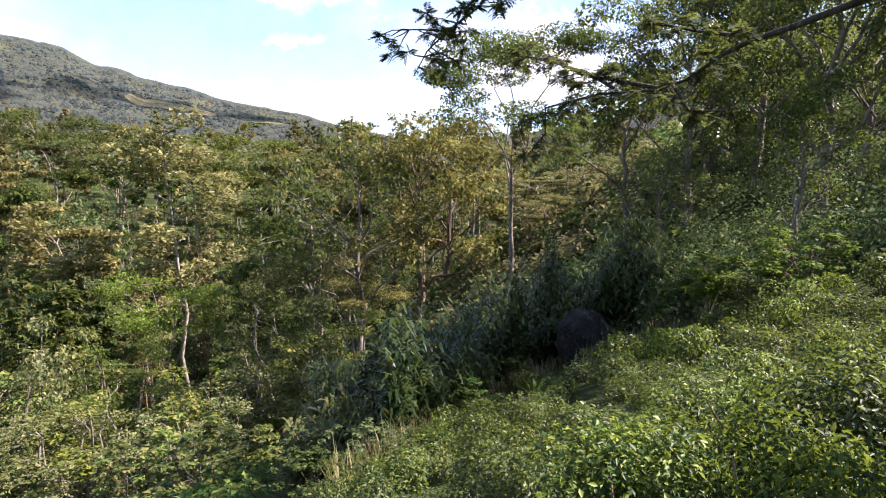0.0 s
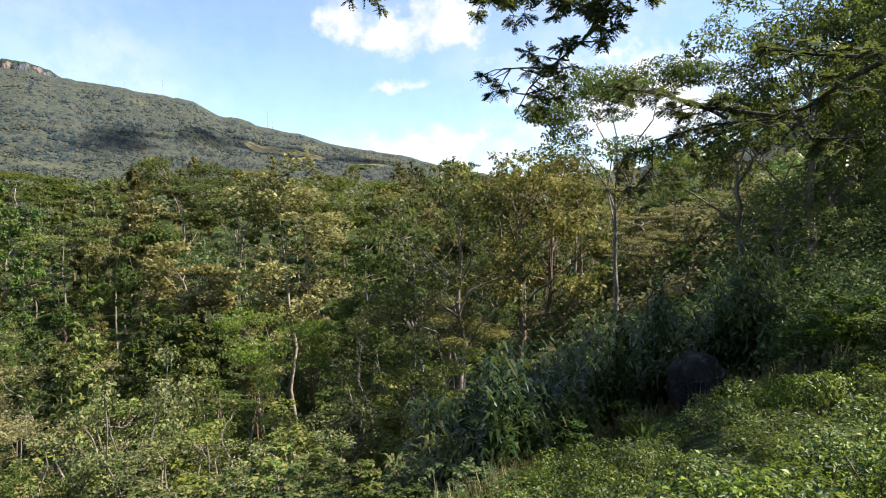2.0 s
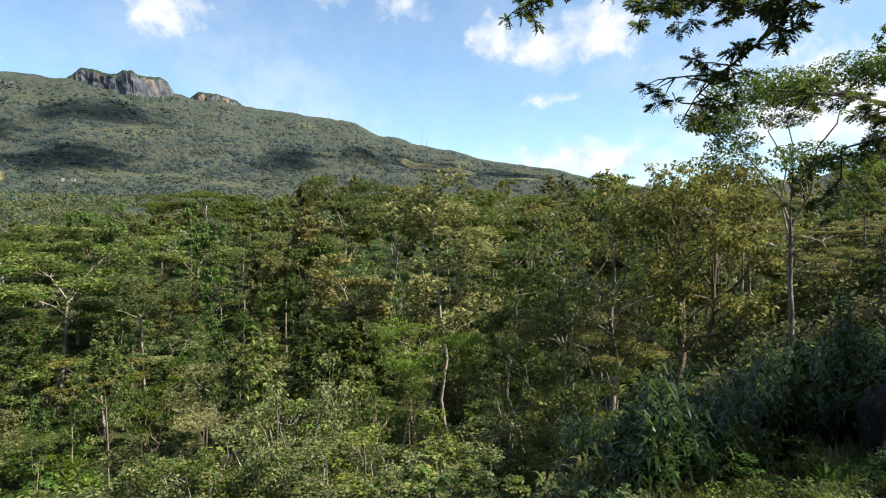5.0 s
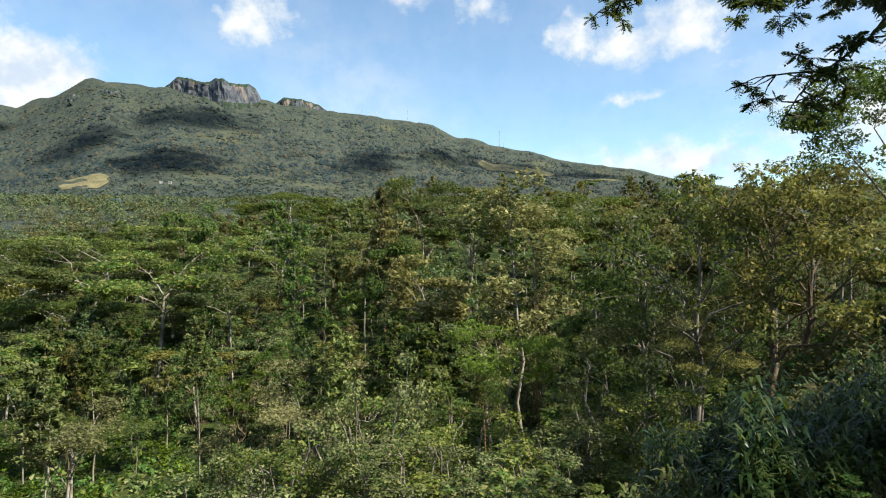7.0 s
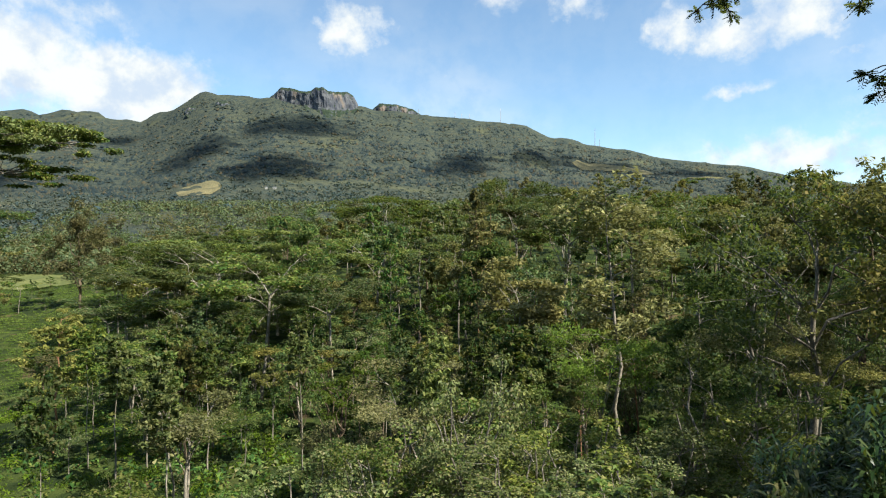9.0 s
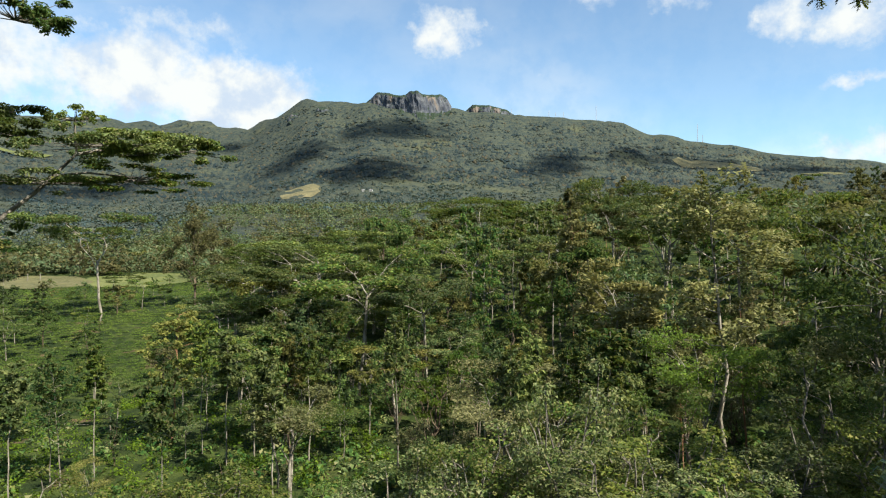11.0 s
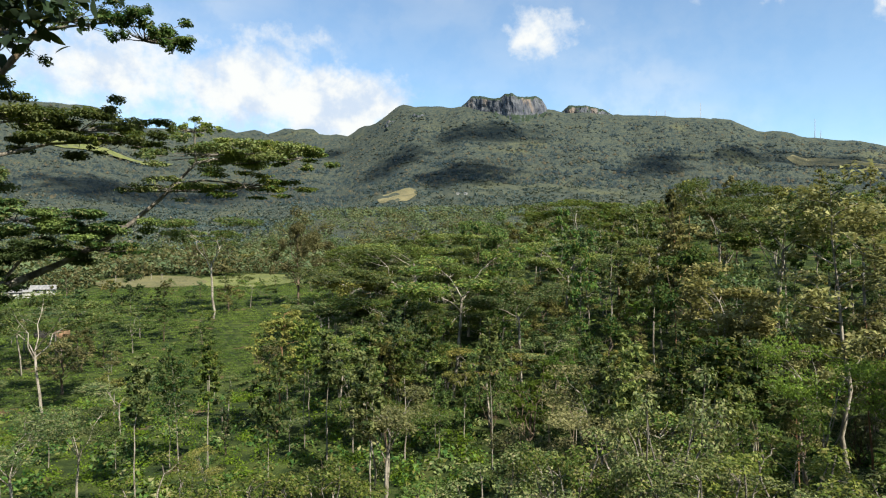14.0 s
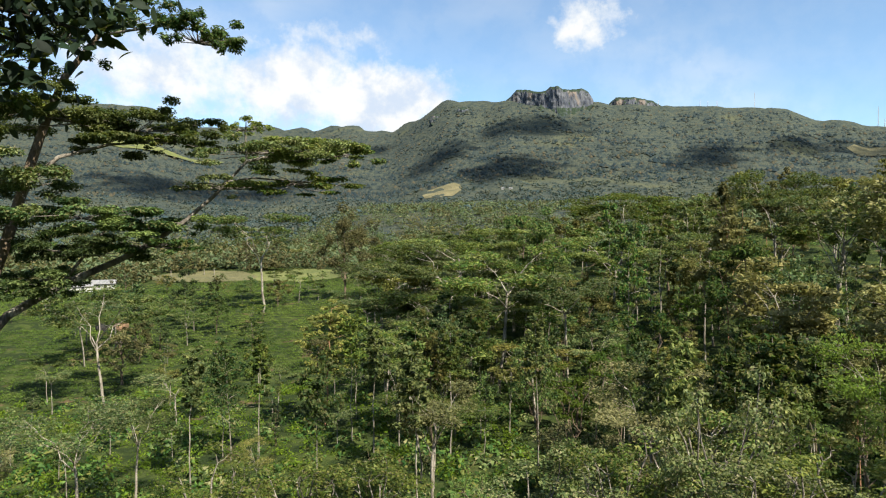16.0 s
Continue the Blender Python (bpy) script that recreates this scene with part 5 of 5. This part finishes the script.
def tuft(az, r, count, tall, seed):
    """A tuft of dry grass."""
    rng = np.random.default_rng(seed)
    base = np.array(on_ground(az, r))
    verts, faces = [], []
    for _ in range(count):
        a, lean = rng.uniform(0, 6.283), rng.uniform(0.1, 0.5)
        foot = np.array([rng.normal(0, 0.16), rng.normal(0, 0.16), 0])
        h = tall * rng.uniform(0.5, 1.1)
        out = np.array([math.cos(a), math.sin(a), 0]) * lean * h
        side = np.array([-math.sin(a), math.cos(a), 0]) * 0.012
        b = len(verts)
        verts += [foot - side, foot + side, foot + out * 0.4 + side * 0.8 + (0, 0, h * 0.6), foot + out * 0.4 - side * 0.8 + (0, 0, h * 0.6), foot + out + (0, 0, h)]
        faces += [(b, b + 1, b + 2), (b, b + 2, b + 3), (b + 3, b + 2, b + 4)]
    ob = new("grass_tuft", raw_mesh("grass_tuft", verts, faces, STRAW))
    ob.location = base
    tagged(ob, "tuft of dry pale grass at the tea's edge", "grass", "dry grass tufts")


rng_tuft = random.Random(77)
for k in range(60):
    t_az = rng_tuft.uniform(-62, -30)
    edge = min(18.4, 5.7 / max(0.2, math.cos(radians(t_az)) - 0.58 * math.sin(radians(-t_az))))
    tuft(t_az, edge * rng_tuft.uniform(0.93, 1.03), 46, rng_tuft.uniform(0.5, 1.0), k)


# ---------------------------------------------------------------- boughs that hang over the slope
def sprays(rng, line, every, twig, frond, pairs, leaflet, droop=0.25, first=0.2):
    """Twigs along a bough with feathered leaves: limbs, and leaflet centres, ways and sizes."""
    limbs, centres, outs, lengths = [], [], [], []
    line = np.asarray(line, float)
    seg = np.linalg.norm(np.diff(line, axis=0), axis=1)
    total = seg.sum()
    along = np.concatenate([[0], np.cumsum(seg)]) / total
    for s in np.arange(first * total, total * 1.001, every):
        at = np.array([np.interp(s / total, along, line[:, i]) for i in range(3)])
        if centres and rng.random() < 0.35:
            continue
        for _ in range(3):
            way = rng.normal(0, 1, 3) * (1, 1, 0.45)
            way /= np.linalg.norm(way)
            tip = at + way * twig * rng.uniform(0.5, 1.2)
            limbs.append((wander(rng, at, tip, 4, 0.08), (0.012, 0.009, 0.006, 0.004)))
            for _ in range(13):
                b = at + (tip - at) * (1 - 0.4 * rng.random() ** 2)
                w = way * 0.5 + rng.normal(0, 1.0, 3) * (1, 1, 0.55)
                w /= np.linalg.norm(w)
                e = b + w * frond * rng.uniform(0.7, 1.2) - (0, 0, droop * frond)
                limbs.append((np.array([b, (b + e) / 2 + (0, 0, 0.05 * frond), e]), (0.005, 0.004, 0.002)))
                up = np.array([0, 0, 1.0]) + rng.normal(0, 0.35, 3)
                side = np.cross(w, up)
                side /= np.linalg.norm(side) + 1e-9
                for k in range(pairs):
                    c = b + (e - b) * ((k + 1.2) / (pairs + 0.2))
                    for sgn in (-1, 1):
                        long = leaflet * rng.uniform(0.8, 1.15) * (0.75 + 0.35 * math.sin(3.1 * (k + 0.8) / pairs))
                        lean = side * sgn + w * rng.uniform(0.6, 0.9)
                        centres.append(c + lean / np.linalg.norm(lean) * long * 0.5)
                        outs.append((lean, up))
                        lengths.append(long)
    return limbs, centres, outs, lengths


def leaflet_mesh(name, rng, centres, outs, lengths, mat, aspect):
    verts, faces = [], []
    for c, (u, n), s in zip(centres, outs, lengths):
        u = u / np.linalg.norm(u)
        v = np.cross(n / np.linalg.norm(n), u) * aspect * s * 0.5
        drop = np.array([0, 0, -0.12 * s])
        b = len(verts)
        verts += [c - u * s * 0.5, c + v, c + u * s * 0.5 + drop, c - v]
        faces += [(b, b + 1, b + 2), (b, b + 2, b + 3)]
    return raw_mesh(name, verts, faces, mat)


def bough_tree():
    """The tree whose boughs reach in from the right: its trunk stands beside the slope."""
    rng = np.random.default_rng(51)
    root = thing("overhanging_tree", "tree with dark crooked boughs and feathery leaves overhanging the slope", "tree")
    foot = np.array([8.2, -2.4, ground(8.2, -2.4)])
    root.location = foot
    trunk = np.array([foot + (0, 0, -0.3), foot + (-0.1, 0.1, 1.5), foot + (-0.2, 0.4, 3.2), foot + (-0.4, 0.9, 5.0), foot + (-0.7, 1.6, 7.0)]) - foot
    part("trunk", raw_mesh("trunk", *tubes([(trunk, (0.30, 0.24, 0.2, 0.17, 0.12))], 10), BARK_DARK, True), root)
    low = [(7.95, -2.1, 3.6), (7.2, 0.2, 3.6), (6.54, 1.85, 3.27), (6.68, 2.17, 3.20), (6.67, 2.85, 3.05), (6.72, 3.26, 3.00), (6.78, 3.62, 2.91), (6.84, 4.00, 2.73),
           (6.85, 4.38, 2.64), (6.60, 5.09, 2.64), (6.35, 5.72, 2.51), (6.52, 5.87, 2.20), (6.48, 6.24, 1.85)]
    high = [(7.75, -1.3, 5.6), (6.6, 2.0, 5.6), (5.6, 4.2, 5.0), (5.47, 5.06, 4.51), (5.49, 5.47, 4.12), (5.40, 5.93, 3.67), (5.23, 6.35, 3.42), (5.15, 6.66, 3.22),
            (5.12, 6.92, 2.93)]
    top = [(7.6, -1.0, 6.4), (6.8, 2.2, 5.4), (6.02, 4.42, 4.58), (6.14, 5.28, 4.55), (5.74, 6.46, 4.80), (5.10, 7.67, 5.0), (4.46, 8.65, 5.26), (3.95, 9.64, 5.13)]
    boughs = [
        (low, 0.055, 0.009, 0.36, 0.42), (high, 0.05, 0.007, 0.15, 0.62), (top, 0.05, 0.008, 0.13, 0.34),
        ([(5.49, 5.47, 4.12), (5.2, 5.9, 4.25), (4.8, 6.4, 4.3), (4.4, 6.8, 4.2)], 0.02, 0.005, 0.2, 0.3),
        ([(5.47, 5.06, 4.51), (5.5, 5.7, 4.55), (5.4, 6.3, 4.45), (5.3, 6.8, 4.3)], 0.02, 0.005, 0.2, 0.3),
        ([(6.55, 4.81, 2.68), (6.53, 5.27, 2.94), (6.25, 5.99, 3.19)], 0.025, 0.008, 0.3, 0.1),
        ([(6.78, 4.17, 2.66), (6.58, 3.83, 2.33), (6.62, 3.46, 2.31)], 0.02, 0.008, 0.35, 0.3),
        ([(6.70, 3.22, 3.02), (6.64, 3.87, 3.19), (6.62, 4.48, 3.42)], 0.025, 0.008, 0.35, 0.2),
        ([(5.25, 6.35, 3.42), (5.10, 6.75, 3.49), (4.85, 7.01, 3.49), (4.63, 7.27, 3.38)], 0.015, 0.005, 0.5, 0.5),
        ([(6.84, 4.38, 2.66), (6.52, 5.30, 2.90), (6.53, 5.63, 3.09), (6.45, 6.41, 3.30), (6.36, 6.82, 3.41)], 0.025, 0.008, 0.16, 0.3),
        ([(6.14, 5.28, 4.55), (5.9, 6.0, 4.3), (5.6, 6.7, 4.2)], 0.02, 0.006, 0.25, 0.2),
        ([(5.74, 6.46, 4.80), (5.4, 6.9, 4.55), (4.9, 7.3, 4.45)], 0.02, 0.006, 0.25, 0.2),
    ]
    for points, thick, thin, every, first in boughs:
        line = np.array(points) - foot
        limb = part("bough", raw_mesh("bough", *tubes([(line, thin + (thick - thin) * np.linspace(1, 0, len(line)) ** 1.6)], 8), BARK_DARK, True), root)
        limbs, centres, outs, lengths = sprays(rng, line, every * 1.05, 0.36, 0.13, 4, 0.058, 0.3, first)
        tagged(part("branchwork", raw_mesh("branchwork", *tubes(limbs, 4), BARK_DARK), limb), kind="stuff")
        tagged(part("foliage", leaflet_mesh("foliage", rng, centres, outs, lengths, LEAF_SHADE, 0.58), limb), kind="stuff")


bough_tree()


def limb_tree():
    """The tall tree on the left with flat tiers of leaves on long pale limbs."""
    rng = np.random.default_rng(61)
    root = thing("shade_tree", "tall shade tree with long pale limbs and flat leaf tiers", "tree")
    foot = np.array([-17.4, 9.6, ground(-17.4, 9.6)])
    root.location = foot
    trunk = [foot + (0, 0, -0.5), (-17.1, 9.9, -4.5), (-16.86, 10.05, -2.22), (-16.83, 10.72, 0.20), (-16.60, 11.15, 1.67), (-16.22, 11.53, 3.59), (-15.97, 11.69, 4.49), (-15.46, 11.95, 5.89),
             (-14.75, 12.38, 7.01), (-14.17, 12.62, 7.91), (-13.68, 12.71, 8.77)]
    # trunk bark darker than the limbs': its shade is in the colour
    part("trunk", raw_mesh("trunk", *tubes([(np.array(trunk) - foot, np.linspace(0.20, 0.04, len(trunk)))], 10), BARK_BROWN, True), root)
    limbs = [
        ([(-16.95, 10.2, -1.5), (-16.54, 11.07, -0.32), (-15.90, 12.07, 0.41), (-15.04, 13.17, 1.04), (-14.65, 13.61, 1.36), (-13.89, 14.38, 2.09), (-13.25, 14.93, 2.86),
          (-12.45, 15.48, 3.93), (-12.40, 15.36, 4.80)], 0.13, 0.025),
        ([(-12.45, 15.48, 3.93), (-11.37, 16.24, 4.25), (-9.92, 17.18, 4.18)], 0.05, 0.015),
        ([(-12.92, 15.18, 3.31), (-12.32, 15.65, 3.45), (-10.68, 16.82, 3.31)], 0.04, 0.015),
        ([(-16.56, 11.17, 2.0), (-16.22, 11.53, 3.2), (-15.83, 12.02, 3.83), (-15.01, 12.95, 4.25), (-14.35, 13.66, 4.35)], 0.09, 0.02),
        ([(-14.75, 12.38, 7.01), (-13.39, 12.08, 6.9), (-12.6, 12.5, 7.05), (-11.6, 13.30, 7.0)], 0.045, 0.012),
        ([(-15.90, 12.07, 0.41), (-15.2, 12.9, 1.9), (-14.6, 13.6, 2.4)], 0.05, 0.015),
    ]
    for points, thick, thin in limbs:
        part("limb", raw_mesh("limb", *tubes([(np.array(points) - foot, np.linspace(thick, thin, len(points)))], 8), BARK_MID, True), root)
    tiers = [
        # centre, half width along the limb, thickness, leaves
        ((-11.9, 15.9, 4.45), 1.9, 0.28, 1500), ((-10.7, 16.7, 4.35), 1.5, 0.22, 1100), ((-11.3, 16.3, 3.45), 1.5, 0.20, 700), ((-12.9, 15.2, 3.3), 1.2, 0.2, 420),
        ((-15.6, 12.4, 5.15), 2.1, 0.40, 2300), ((-14.5, 13.4, 4.9), 1.7, 0.32, 1700), ((-13.7, 14.0, 4.55), 1.0, 0.18, 400), ((-16.6, 11.5, 5.2), 1.3, 0.35, 800),
        ((-15.6, 12.5, 2.5), 1.7, 0.32, 1600), ((-14.7, 13.4, 2.2), 1.5, 0.28, 1300), ((-15.9, 12.4, 1.5), 1.5, 0.3, 1300),
        ((-16.7, 11.4, 3.4), 1.5, 0.4, 1300), ((-16.3, 11.9, 0.7), 1.4, 0.3, 1000), ((-17.2, 11.0, 2.3), 1.3, 0.4, 1000), ((-14.4, 13.8, 1.6), 1.0, 0.2, 400),
        ((-15.2, 11.8, 7.2), 1.0, 0.5, 500), ((-13.6, 12.3, 7.5), 1.0, 0.45, 500), ((-12.0, 13.0, 7.0), 0.85, 0.35, 620), ((-16.8, 11.3, 6.6), 1.2, 0.5, 500),
        ((-12.4, 15.36, 4.95), 0.6, 0.14, 150),
    ]
    for centre, half, thick, count in tiers:
        c = np.array(centre) - foot
        clumps = []
        for _ in range(26):
            a, d = rng.uniform(0, 6.283), half * 1.25 * math.sqrt(rng.uniform(0.02, 1.0))
            s = half * rng.uniform(0.14, 0.32)
            clumps.append((c + (d * math.cos(a), d * math.sin(a), rng.normal(0, thick * 0.7) - 0.12 * d), (s, s, thick * rng.uniform(0.25, 0.5))))
        # highest and lowest tiers get the darker leaves, to colour them as shaded
        tier = part("leaf_tier", crown_mesh("leaf_tier", rng, clumps, int(count * 6.0), 0.10, LEAF_DEEP if centre[2] > 6 or centre[2] < 3 else LEAF_FEATHER, 0.5, True, 0.0, False, 0.0), root)
        twigs = [(wander(rng, c + (0, 0, -thick * 0.9), k[0], 4, 0.05), (0.016, 0.012, 0.008, 0.005)) for k in clumps]
        part("branchwork", raw_mesh("branchwork", *tubes(twigs, 4), BARK_MID, True), tier)


limb_tree()


def large_leaved_tree():
    """The tree close by on the left, whose big leaves, coloured dark for shade, hang into the top of the view."""
    rng = np.random.default_rng(71)
    root = thing("large_leaved_tree", "tree with big leaves hanging overhead, coloured dark for shade", "tree")
    foot = np.array([-5.6, 0.6, ground(-5.6, 0.6)])
    root.location = foot
    trunk = np.array([(0, 0, -0.4), (0.05, 0.05, 2.0), (0.15, 0.1, 3.8), (0.3, 0.3, 5.2)])
    part("trunk", raw_mesh("trunk", *tubes([(trunk, (0.16, 0.13, 0.10, 0.06))], 9), BARK_DARK, True), root)
    for az, el, count in ((56, 17, 40), (53.5, 18.6, 40), (51, 19.2, 30), (49.2, 18.8, 16), (55.5, 14.5, 34), (53, 16.2, 24), (56.8, 12.0, 16)):
        end = bearing(az, el, 4.3) + Vector((0, 0, EYE))
        start = trunk[2] + (0, 0, rng.uniform(-0.6, 1.0))
        line = wander(rng, start, np.array(end) - foot, 6, 0.03, 0.12)
        bough = part("bough", raw_mesh("bough", *tubes([(line, np.linspace(0.04, 0.008, 6))], 7), BARK_DARK, True), root)
        for _ in range(int(count * 2.8)):
            base = line[rng.integers(4, 6)] * 0.5 + line[5] * 0.5 + np.clip(rng.normal(0, 0.11, 3), -0.2, 0.2)
            way = rng.normal(0, 1, 3) * (1, 1, 0.5) + (0, 0, -0.7)
            way /= np.linalg.norm(way)
            side = np.cross(way, rng.normal(0, 1, 3))
            side /= np.linalg.norm(side)
            s = rng.uniform(0.065, 0.115)
            up = np.cross(side, way)
            ring = [(0, 0, 0), (0.12, 0.13, 0.03), (0.30, 0.23, 0.05), (0.55, 0.24, 0.04), (0.80, 0.13, -0.01), (1.0, 0, -0.09),
                    (0.80, -0.13, -0.01), (0.55, -0.24, 0.04), (0.30, -0.23, 0.05), (0.12, -0.13, 0.03), (0.5, 0, 0)]
            verts = [base + s * (way * a + side * b + up * c) for a, b, c in ring]
            faces = [(10, k, (k + 1) % 10) for k in range(10)]
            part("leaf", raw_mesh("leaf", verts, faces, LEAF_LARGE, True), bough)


large_leaved_tree()
